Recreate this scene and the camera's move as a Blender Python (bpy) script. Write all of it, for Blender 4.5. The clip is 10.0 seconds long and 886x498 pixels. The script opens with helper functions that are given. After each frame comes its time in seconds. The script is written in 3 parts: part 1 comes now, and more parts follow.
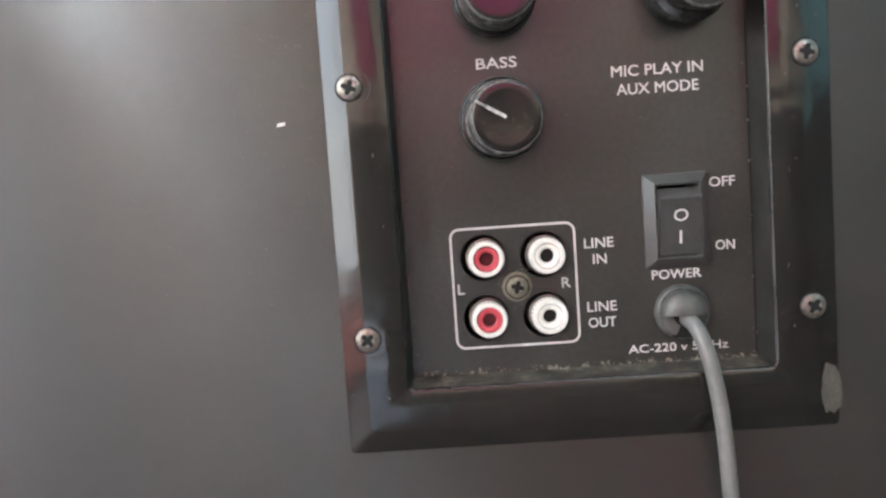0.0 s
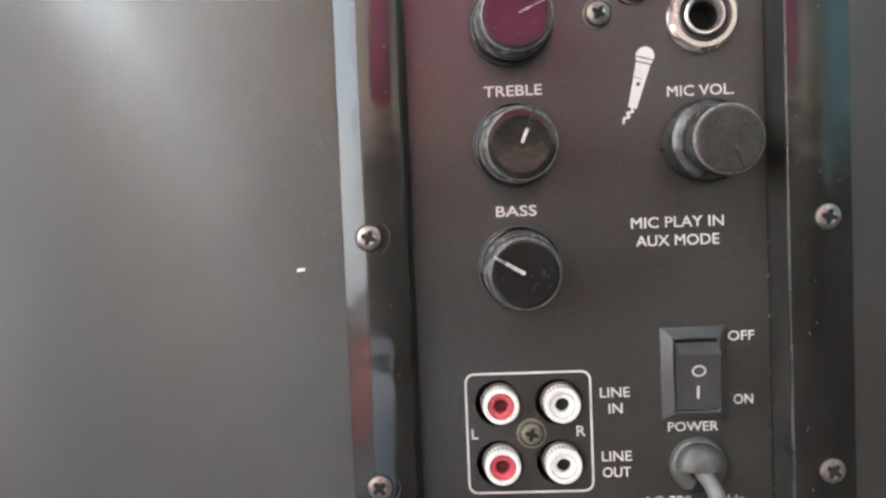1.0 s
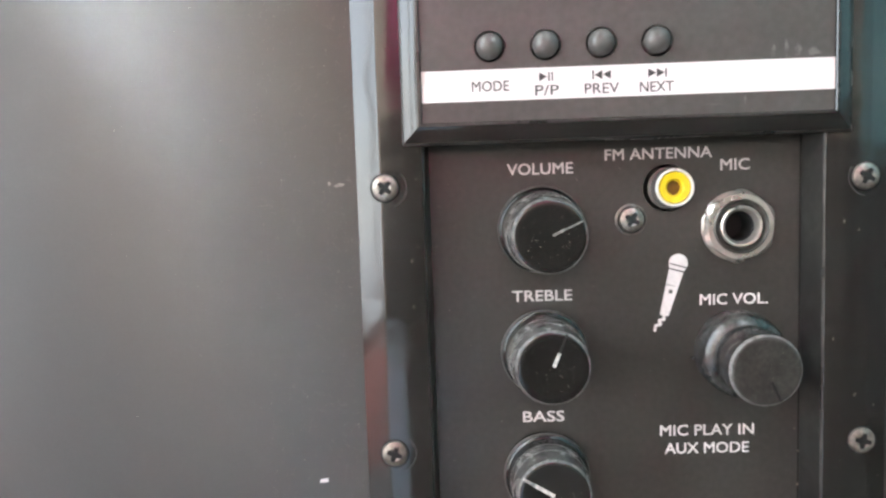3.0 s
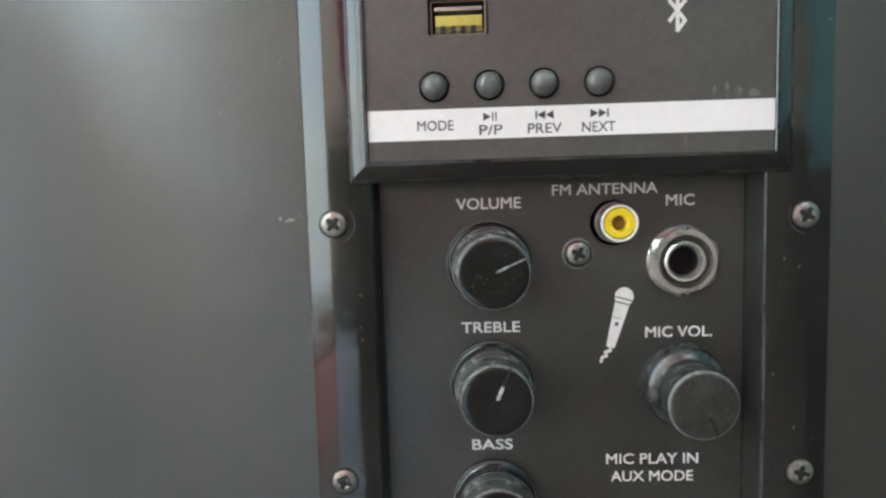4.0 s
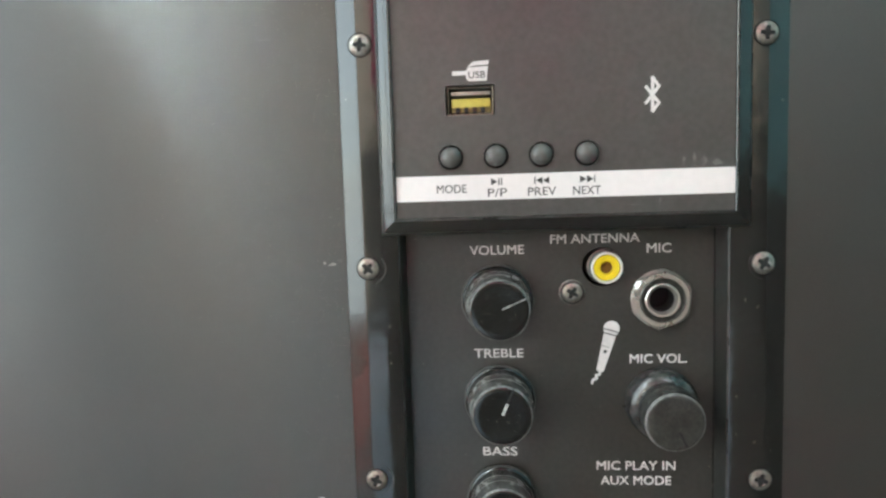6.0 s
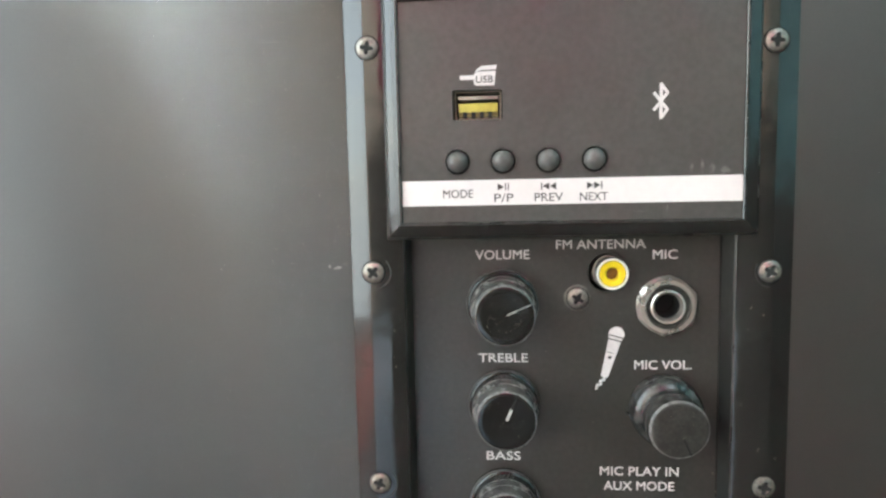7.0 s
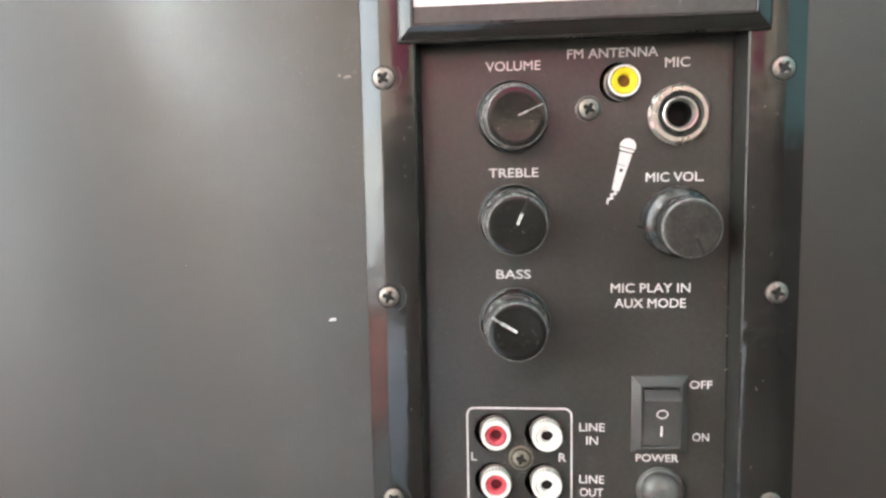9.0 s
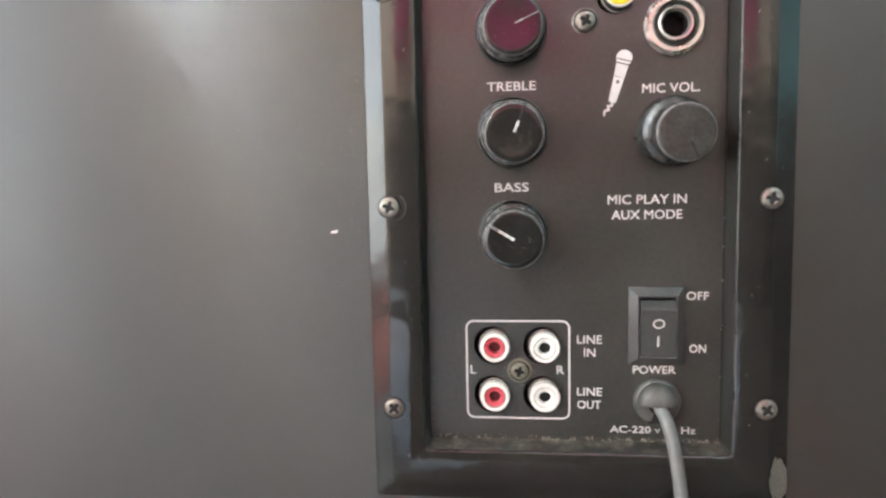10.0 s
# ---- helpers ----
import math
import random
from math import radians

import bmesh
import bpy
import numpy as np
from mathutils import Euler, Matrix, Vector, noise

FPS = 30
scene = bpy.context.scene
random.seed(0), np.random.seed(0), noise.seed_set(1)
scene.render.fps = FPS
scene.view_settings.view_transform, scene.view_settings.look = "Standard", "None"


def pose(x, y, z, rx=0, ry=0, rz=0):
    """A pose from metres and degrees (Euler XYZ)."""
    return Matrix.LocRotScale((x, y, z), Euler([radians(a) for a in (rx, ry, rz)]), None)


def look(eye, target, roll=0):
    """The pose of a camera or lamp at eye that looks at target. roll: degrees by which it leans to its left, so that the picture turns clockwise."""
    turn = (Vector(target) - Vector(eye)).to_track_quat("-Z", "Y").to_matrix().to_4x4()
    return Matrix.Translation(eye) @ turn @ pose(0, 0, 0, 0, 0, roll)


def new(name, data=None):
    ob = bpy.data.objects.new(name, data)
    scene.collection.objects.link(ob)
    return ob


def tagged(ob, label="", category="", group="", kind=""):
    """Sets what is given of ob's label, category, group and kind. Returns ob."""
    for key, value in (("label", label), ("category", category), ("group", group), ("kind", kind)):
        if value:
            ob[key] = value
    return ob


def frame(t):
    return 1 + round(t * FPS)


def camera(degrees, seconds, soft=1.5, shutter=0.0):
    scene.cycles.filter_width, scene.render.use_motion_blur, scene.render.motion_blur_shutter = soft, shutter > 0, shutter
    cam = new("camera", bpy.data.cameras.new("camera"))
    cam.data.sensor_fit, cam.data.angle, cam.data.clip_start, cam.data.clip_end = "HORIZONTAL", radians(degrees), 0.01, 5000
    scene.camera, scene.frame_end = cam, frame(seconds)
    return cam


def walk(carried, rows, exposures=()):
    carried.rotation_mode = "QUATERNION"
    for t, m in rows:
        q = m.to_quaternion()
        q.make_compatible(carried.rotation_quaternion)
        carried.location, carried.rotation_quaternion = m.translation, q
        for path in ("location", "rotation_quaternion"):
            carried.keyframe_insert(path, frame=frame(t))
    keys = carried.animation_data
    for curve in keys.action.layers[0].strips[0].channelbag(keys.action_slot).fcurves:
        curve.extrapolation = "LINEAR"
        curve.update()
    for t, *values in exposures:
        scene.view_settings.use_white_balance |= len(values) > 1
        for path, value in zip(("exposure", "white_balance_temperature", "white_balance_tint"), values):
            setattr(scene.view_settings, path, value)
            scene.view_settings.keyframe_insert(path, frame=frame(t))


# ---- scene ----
BASE = 0.30  # height of the panel's origin over the floor


def at(x, y, z):
    """Panel millimetres (x right, y into the cabinet, z up) to the world in metres."""
    return Vector((x, y, z)) * 0.001 + Vector((0, 0, BASE))


cam = camera(67.20, 10.0, soft=2.5)
PATH = [
    (0, (1.70, -165.30, 6.49), (-0.35, -65.55, -0.30), -3.95),
    (0.5, (3.49, -161.33, 20.62), (1.43, -61.50, 15.34), -2.67),
    (1, (2.72, -163.87, 37.56), (-1.34, -64.03, 33.63), -2.34),
    (1.5, (2.11, -165.31, 52.32), (-1.69, -65.46, 48.55), -2.79),
    (2, (2.47, -167.68, 64.67), (-2.57, -67.88, 60.89), -2.68),
    (2.5, (-1.57, -163.50, 78.21), (-6.29, -63.79, 72.38), -2.46),
    (3, (-4.48, -156.90, 92.63), (-7.05, -57.22, 85.01), -1.83),
    (3.2, (-2.71, -156.81, 100.59), (-5.59, -57.11, 93.45), -1.41),
    (4.3, (11.96, -161.87, 103.16), (7.29, -62.47, 93.30), -2.15),
    (4.5, (12.79, -165.47, 103.04), (6.55, -66.11, 93.56), -2.30),
    (5, (16.70, -173.59, 104.27), (9.09, -74.33, 94.78), -2.27),
    (5.5, (14.92, -183.45, 110.17), (7.30, -84.13, 101.43), -2.15),
    (6.8, (16.65, -190.63, 122.80), (6.82, -91.66, 112.39), -1.20),
    (7, (14.09, -188.32, 120.07), (5.54, -89.21, 109.80), -1.23),
    (7.5, (13.19, -187.00, 111.54), (4.44, -87.96, 100.81), -1.92),
    (8, (11.84, -190.00, 97.25), (2.48, -91.05, 86.20), -1.84),
    (8.5, (8.58, -190.85, 82.91), (-0.43, -91.82, 72.36), -1.36),
    (9, (11.25, -192.54, 66.29), (2.35, -93.42, 56.48), -1.07),
    (9.5, (11.98, -192.94, 52.82), (3.08, -93.78, 43.40), -1.16),
    (10, (16.45, -198.01, 41.15), (5.06, -99.14, 31.42), -1.20),
]
EXPOSURES = [(0.0, 1.27, 7250, 17), (1.0, 1.34, 7250, 17), (2.5, 1.58, 7250, 17), (3.2, 1.58, 7150, 14), (4.5, 0.69, 6850, 3), (5.5, 0.93, 7000, 4), (7.0, 1.32, 7200, 8), (8.5, 1.25, 7200, 8), (9.0, 1.71, 7450, 13), (10.0, 1.49, 7450, 15)]
walk(cam, [(t, look(at(*eye), at(*target), roll)) for t, eye, target, roll in PATH], EXPOSURES)

# ---------------------------------------------------------------- light
world = bpy.data.worlds.new("daylight")
scene.world = world
world.use_nodes = True
wn = world.node_tree.nodes
sky = wn.new("ShaderNodeTexSky")
sky.sky_type, sky.sun_disc = "NISHITA", False
sky.sun_elevation, sky.sun_rotation = radians(27), radians(301)
world.node_tree.links.new(sky.outputs[0], wn["Background"].inputs[0])
wn["Background"].inputs[1].default_value = 0.12


def window_light(name, size_x, size_y, watts, matrix, colour):
    data = bpy.data.lights.new(name, "AREA")
    data.shape, data.size, data.size_y, data.energy, data.color = "RECTANGLE", size_x, size_y, watts, colour
    ob = new(name, data)
    ob.matrix_world = matrix
    return ob


# room: speaker near the middle of its far end, windows in the walls that face it
XL, XR, YN, YF, HIGH = -1.3, 1.2, -1.7, 0.6, 2.6
SIDE = (-1.65, -0.35, 0.06, 2.15)       # glazed doors in the left wall: y from, y to, z from, z to
BACK = (-1.27, -1.09, 1.10, 2.40)     # narrow window in the wall behind the camera: x from, x to, z from, z to
FILL_WINDOW = (0.45, 1.00, 1.50, 2.48)  # unseen high window in the same wall, added to light upward faces and right vinyl
MIDDLE = (-0.22, 0.28, 0.72, 1.95)  # unseen window behind the curtain, added to brighten its magenta reflection
window_light("window_light_side", SIDE[1] - SIDE[0] - 0.1, SIDE[3] - SIDE[2] - 0.1, 20,
             look((XL - 0.10, (SIDE[0] + SIDE[1]) / 2, (SIDE[2] + SIDE[3]) / 2), (0, (SIDE[0] + SIDE[1]) / 2, 1.105)), (0.72, 0.87, 1.0))
# fill lamps behind the two added windows
for x0, x1, z0, z1, watts in ((*MIDDLE, 6), (*FILL_WINDOW, 7)):
    window_light("fill_light_back", x1 - x0 - 0.08, z1 - z0 - 0.08, watts,
                 look(((x0 + x1) / 2, YN - 0.10, (z0 + z1) / 2), ((x0 + x1) / 2, 0, (z0 + z1) / 2)), (0.70, 0.86, 1.0))
for x in (BACK[0] + 0.055, BACK[1] - 0.055):  # one lamp for each narrow pane
    window_light("window_light_narrow", 0.03, BACK[3] - BACK[2] - 0.08, 58,
                 look((x, YN - 0.037, (BACK[2] + BACK[3]) / 2), (x, 0, (BACK[2] + BACK[3]) / 2)), (0.70, 0.86, 1.0))
sun = new("sun", bpy.data.lights.new("sun", "SUN"))
sun.data.energy, sun.data.angle, sun.data.color = 3.3, radians(0.5), (1.0, 0.94, 0.86)
sun.matrix_world = look((0, 0, 0), (1.0, -0.6, -1.166 * math.tan(radians(27))))


# ---------------------------------------------------------------- materials
def material(name, colour, rough=0.5, metal=0.0, spread=0.15, grain=400.0, blot=25.0, bump=0.0, bump_scale=1500.0,
             rough_spread=0.1, specular=0.5, tint=None, wave=0.0, wave_scale=30.0, nap=0.0, lean=0.0):
    """A node material with colour and gloss varied at two scales, a fine bump and, with wave, a slow unevenness."""
    mat = bpy.data.materials.new(name)
    mat.use_nodes = True
    nt = mat.node_tree
    b = nt.nodes["Principled BSDF"]
    b.inputs["Metallic"].default_value = metal
    b.inputs["Specular IOR Level"].default_value = specular
    co = nt.nodes.new("ShaderNodeTexCoord")
    if nap:
        up = nt.nodes.new("ShaderNodeCombineXYZ")
        up.inputs[0].default_value, up.inputs[2].default_value = -lean, 1.0
        b.inputs["Anisotropic"].default_value = nap
        nt.links.new(up.outputs[0], b.inputs["Tangent"])

    def noisy(scale, detail=4.0):
        n = nt.nodes.new("ShaderNodeTexNoise")
        n.inputs["Scale"].default_value, n.inputs["Detail"].default_value = scale, detail
        nt.links.new(co.outputs["Object"], n.inputs["Vector"])
        return n.outputs["Fac"]

    def ramp(fac, low, high, a, z):
        r = nt.nodes.new("ShaderNodeMapRange")
        r.interpolation_type = "SMOOTHSTEP"
        r.inputs[1].default_value, r.inputs[2].default_value = low, high
        r.inputs[3].default_value, r.inputs[4].default_value = a, z
        nt.links.new(fac, r.inputs[0])
        return r.outputs[0]

    def times(a, c):
        m = nt.nodes.new("ShaderNodeMath")
        m.operation = "MULTIPLY"
        nt.links.new(a, m.inputs[0])
        nt.links.new(c, m.inputs[1])
        return m.outputs[0]

    fine, broad = noisy(grain), noisy(blot, 5.0)
    value = times(ramp(fine, 0.15, 0.85, 1 - spread, 1 + spread), ramp(broad, 0.15, 0.85, 1 - spread, 1 + spread))
    mix = nt.nodes.new("ShaderNodeMix")
    mix.data_type = "RGBA"
    mix.inputs[6].default_value = (*colour, 1)
    mix.inputs[7].default_value = (*(tint or colour), 1)
    nt.links.new(ramp(broad, 0.25, 0.75, 0, 1), mix.inputs[0])
    scaled = nt.nodes.new("ShaderNodeVectorMath")
    scaled.operation = "SCALE"
    nt.links.new(mix.outputs[2], scaled.inputs[0])
    nt.links.new(value, scaled.inputs[3])
    nt.links.new(scaled.outputs[0], b.inputs["Base Color"])
    nt.links.new(ramp(broad, 0.15, 0.85, max(0.02, rough - rough_spread), min(1, rough + rough_spread)), b.inputs["Roughness"])
    normal = None
    for strength, scale, dist in ((wave, wave_scale, 0.002), (bump, bump_scale, 0.0002)):
        if strength > 0:
            n = nt.nodes.new("ShaderNodeBump")
            n.inputs["Strength"].default_value, n.inputs["Distance"].default_value = strength, dist
            nt.links.new(noisy(scale, 3.0), n.inputs["Height"])
            if normal:
                nt.links.new(normal, n.inputs["Normal"])
            normal = n.outputs["Normal"]
    if normal:
        nt.links.new(normal, b.inputs["Normal"])
    return mat


VINYL = material("black_textured_vinyl", (0.0265, 0.0242, 0.0222), 0.282, spread=0.10, grain=1500, blot=6, rough_spread=0.0, specular=0.72, nap=0.955, lean=0.33)
GLOSS = material("glossy_black_plastic", (0.013, 0.0122, 0.0115), 0.13, spread=0.2, grain=250, blot=70, rough_spread=0.08, wave=0.5, wave_scale=26, specular=0.72)
MATTE = material("matte_black_plate", (0.030, 0.0284, 0.0254), 0.31, spread=0.25, grain=700, blot=30, bump=0.10, bump_scale=2500, rough_spread=0.05, specular=0.80)
WALLSIDE = material("dusty_black_recess_wall", (0.014, 0.014, 0.013), 0.36, spread=0.4, grain=500, blot=90, tint=(0.022, 0.0225, 0.020), bump=0.1, bump_scale=1500)
SATIN = material("satin_dark_grey_plate", (0.058, 0.055, 0.051), 0.36, spread=0.15, grain=600, blot=25, bump=0.1, bump_scale=2500, rough_spread=0.05)
KNOB = material("black_knob_plastic", (0.007, 0.007, 0.007), 0.15, spread=0.3, grain=700, blot=120, bump=0.06, bump_scale=900, rough_spread=0.09, specular=0.7)
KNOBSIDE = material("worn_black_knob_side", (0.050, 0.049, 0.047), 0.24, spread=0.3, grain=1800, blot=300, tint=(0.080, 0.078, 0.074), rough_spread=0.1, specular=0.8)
SWITCH = material("dark_grey_switch_plastic", (0.052, 0.052, 0.050), 0.40, spread=0.12, grain=800, blot=90, bump=0.06, bump_scale=2500)
BUTTON = material("smooth_grey_button", (0.092, 0.090, 0.086), 0.23, spread=0.08, grain=900, blot=120)
RUBBER = material("dark_grey_rubber", (0.075, 0.075, 0.070), 0.40, spread=0.2, grain=500, blot=120, bump=0.1, bump_scale=1200)
CORD = material("grey_cord_sheath", (0.17, 0.17, 0.163), 0.38, spread=0.12, grain=400, blot=60)
PRINT = material("white_screen_print", (0.66, 0.62, 0.61), 0.5, spread=0.10, grain=1500, blot=200)
INK = material("black_ink", (0.05, 0.045, 0.045), 0.6, spread=0.2, grain=1500, blot=200)
PAPER = material("white_paper_strip", (0.74, 0.69, 0.675), 0.55, spread=0.03, grain=500, blot=60)
STEEL = material("tarnished_screw_steel", (0.31, 0.288, 0.262), 0.38, metal=0.85, spread=0.35, grain=900, blot=420, rough_spread=0.14, tint=(0.21, 0.19, 0.165))
CORRODED = material("corroded_pale_metal", (0.27, 0.245, 0.185), 0.55, metal=0.35, spread=0.4, grain=900, blot=450, tint=(0.12, 0.11, 0.085))
REDHOLE = material("dark_red_socket", (0.09, 0.008, 0.012), 0.5, spread=0.2, grain=700, blot=200)
NICKEL = material("worn_nickel", (0.66, 0.62, 0.57), 0.30, metal=0.85, spread=0.06, grain=900, blot=120, rough_spread=0.08)
DULL = material("dull_grey_metal", (0.16, 0.15, 0.14), 0.42, metal=0.7, spread=0.25, grain=800, blot=200)
THREAD = material("dark_thread_metal", (0.10, 0.095, 0.085), 0.45, metal=0.6, spread=0.25, grain=800, blot=200)
# near-black puts shade into holes, gaps and recesses; also the usb contacts
DARK = material("black_shade_and_contacts", (0.004, 0.004, 0.004), 0.7, spread=0.2, grain=500, blot=100)
CREAM = material("cream_white_plastic", (0.80, 0.77, 0.72), 0.38, spread=0.08, grain=900, blot=250)
BEIGE = material("dusty_beige_ribs", (0.40, 0.37, 0.325), 0.6, spread=0.2, grain=900, blot=250)
RED = material("red_jack_plastic", (0.56, 0.07, 0.09), 0.38, spread=0.12, grain=700, blot=200)
YELLOW = material("yellow_jack_plastic", (0.75, 0.55, 0.02), 0.36, spread=0.08, grain=700, blot=200)
AMBER = material("dark_amber_socket", (0.16, 0.075, 0.008), 0.5, spread=0.2, grain=700, blot=200)
TONGUE = material("yellow_usb_tongue", (0.46, 0.37, 0.07), 0.4, spread=0.12, grain=900, blot=250)
BRASS = material("dull_tinned_shell", (0.13, 0.108, 0.082), 0.4, metal=0.7, spread=0.2, grain=800, blot=200)
TIN = material("pale_tinned_strip", (0.30, 0.26, 0.225), 0.45, metal=0.5, spread=0.2, grain=800, blot=200)
OCHRE = material("dull_ochre_plastic", (0.20, 0.145, 0.04), 0.5, spread=0.3, grain=800, blot=200)
GLUE = material("grey_dried_paint", (0.062, 0.058, 0.047), 0.7, spread=0.25, grain=900, blot=200, bump=0.3, bump_scale=900)
GRIT = material("beige_grit", (0.21, 0.188, 0.155), 0.9, spread=0.5, grain=900, blot=300)
DUST = material("pale_dust", (0.34, 0.315, 0.28), 0.9, spread=0.3, grain=900, blot=300)
PALESCUFF = material("pale_scuff", (0.20, 0.186, 0.172), 0.7, spread=0.4, grain=900, blot=300)
SCUFF = material("grey_scuff", (0.065, 0.062, 0.058), 0.6, spread=0.3, grain=900, blot=300)
WALL = material("cream_wall_paint", (0.62, 0.58, 0.54), 0.8, spread=0.04, grain=60, blot=3, bump=0.2, bump_scale=150)
WALLBACK = material("pale_brown_wall_paint", (0.84, 0.725, 0.635), 0.8, spread=0.06, grain=60, blot=3, bump=0.2, bump_scale=150)
TEAL = material("teal_wall_paint", (0.28, 0.60, 0.64), 0.7, spread=0.06, grain=60, blot=3, bump=0.2, bump_scale=150)
DADO = material("dark_brown_dado", (0.085, 0.082, 0.075), 0.6, spread=0.1, grain=60, blot=4)
WHITE = material("white_ceiling_paint", (0.78, 0.77, 0.75), 0.85, spread=0.02, grain=60, blot=3)
TILE = material("dark_brown_floor", (0.085, 0.074, 0.063), 0.35, spread=0.06, grain=30, blot=3)
RUG = material("red_reflection_cloth", (0.46, 0.17, 0.145), 0.95, spread=0.2, grain=250, blot=8, bump=0.5, bump_scale=600)
CLOTH = material("magenta_curtain_cloth", (0.88, 0.28, 0.50), 0.9, spread=0.1, grain=250, blot=8, bump=0.3, bump_scale=700)
thin = CLOTH.node_tree.nodes.new("ShaderNodeBsdfTranslucent")
thin.inputs["Color"].default_value = (0.80, 0.30, 0.46, 1)
blend = CLOTH.node_tree.nodes.new("ShaderNodeMixShader")
blend.inputs[0].default_value = 0.5
CLOTH.node_tree.links.new(CLOTH.node_tree.nodes["Principled BSDF"].outputs[0], blend.inputs[1])
CLOTH.node_tree.links.new(thin.outputs[0], blend.inputs[2])
CLOTH.node_tree.links.new(blend.outputs[0], CLOTH.node_tree.nodes["Material Output"].inputs[0])
MAT = material("blue_reflection_cloth", (0.55, 0.66, 0.80), 0.9, spread=0.08, grain=250, blot=8, bump=0.5, bump_scale=600)
FRAME = material("white_window_paint", (0.72, 0.72, 0.70), 0.45, spread=0.05, grain=100, blot=10)


# ---------------------------------------------------------------- helpers
PLACE = {}


def thing(name, x, y, z, label, category, kind="", group=""):
    """An Empty at panel millimetres, that the parts of a thing hang from."""
    ob = new(name)
    ob.empty_display_size = 0.01
    ob.location = at(x, y, z)
    PLACE[ob] = Vector((x, y, z))
    return tagged(ob, label, category, group, kind)


def hang(ob, parent, place):
    PLACE[ob] = Vector(place)
    if parent:
        ob.parent = parent
        ob.location = (PLACE[ob] - PLACE[parent]) * 0.001
    else:
        ob.location = at(*place)
    return ob


def part(name, bm, mat, parent, place=(0, 0, 0), label="", smooth=35):
    """Links a bmesh in millimetres, built round place, as one mesh object under a thing or a part."""
    bmesh.ops.recalc_face_normals(bm, faces=bm.faces)
    bm.transform(Matrix.Scale(0.001, 4))
    me = bpy.data.meshes.new(name)
    bm.to_mesh(me)
    bm.free()
    for p in me.polygons:
        p.use_smooth = True
    me.set_sharp_from_angle(angle=radians(smooth))
    me.materials.append(mat)
    ob = hang(new(name, me), parent, place)
    if label:
        tagged(ob, label)
    return ob


def box(x0, x1, y0, y1, z0, z1, bevel=0.0, seg=2, bm=None):
    own = bm is None
    bm = bm or bmesh.new()
    r = bmesh.ops.create_cube(bm, size=1)
    for v in r["verts"]:
        v.co = Vector((x0 + (v.co.x + .5) * (x1 - x0), y0 + (v.co.y + .5) * (y1 - y0), z0 + (v.co.z + .5) * (z1 - z0)))
    if bevel and own:
        bmesh.ops.bevel(bm, geom=bm.edges[:], offset=bevel, segments=seg, affect="EDGES", profile=0.6)
    return bm


def lathe(profile, seg=48, bm=None, cx=0.0, cz=0.0):
    """Turns (radius, height toward the viewer) pairs round an axis that points out of the panel."""
    bm = bm or bmesh.new()
    rings = []
    for r, h in profile:
        if r < 1e-6:
            rings.append([bm.verts.new((cx, -h, cz))])
        else:
            rings.append([bm.verts.new((cx + r * math.cos(2 * math.pi * i / seg), -h, cz + r * math.sin(2 * math.pi * i / seg))) for i in range(seg)])
    for a, b in zip(rings, rings[1:]):
        for i in range(seg):
            j = (i + 1) % seg
            if len(a) == 1 and len(b) == 1:
                continue
            if len(a) == 1:
                bm.faces.new((a[0], b[i], b[j]))
            elif len(b) == 1:
                bm.faces.new((a[i], b[0], a[j]))
            else:
                bm.faces.new((a[i], b[i], b[j], a[j]))
    return bm


def rounded(x0, x1, z0, z1, r, seg=5):
    pts = []
    for cx, cz, a0 in ((x1 - r, z1 - r, 0), (x0 + r, z1 - r, 90), (x0 + r, z0 + r, 180), (x1 - r, z0 + r, 270)):
        for i in range(seg + 1):
            a = radians(a0 + 90 * i / seg)
            pts.append((cx + r * math.cos(a), cz + r * math.sin(a)))
    return pts


def circle(cx, cz, r, seg=40):
    return [(cx + r * math.cos(2 * math.pi * i / seg), cz + r * math.sin(2 * math.pi * i / seg)) for i in range(seg)]


def sweep(x0, x1, z0, z1, profile, radii, seg=5):
    """A mitred frame: each profile point is (offset outward, height); radii rounds its corners."""
    bm = bmesh.new()
    rings = []
    for (o, h), r in zip(profile, radii):
        rings.append([bm.verts.new((x, -h, z)) for x, z in rounded(x0 - o, x1 + o, z0 - o, z1 + o, r, seg)])
    n = len(rings[0])
    for a, b in zip(rings, rings[1:]):
        for i in range(n):
            bm.faces.new((a[i], b[i], b[(i + 1) % n], a[(i + 1) % n]))
    return bm


def sheet(outlines, low, high):
    """A flat slab in the panel's plane with holes: the outlines are lists of (x, z), the heights are toward the viewer."""
    cu = bpy.data.curves.new("outline", "CURVE")
    cu.dimensions, cu.fill_mode, cu.extrude = "2D", "BOTH", (high - low) / 2
    for pts in outlines:
        sp = cu.splines.new("POLY")
        sp.points.add(len(pts) - 1)
        for p, (x, z) in zip(sp.points, pts):
            p.co = (x, z, 0, 1)
        sp.use_cyclic_u = True
    ob = bpy.data.objects.new("outline", cu)
    me = ob.to_mesh()
    bm = bmesh.new()
    bm.from_mesh(me)
    ob.to_mesh_clear()
    bpy.data.objects.remove(ob)
    bpy.data.curves.remove(cu)
    bmesh.ops.remove_doubles(bm, verts=bm.verts, dist=0.002)
    mid = (low + high) / 2
    for v in bm.verts:
        v.co = Vector((v.co.x, -mid - v.co.z, v.co.y))
    return bm


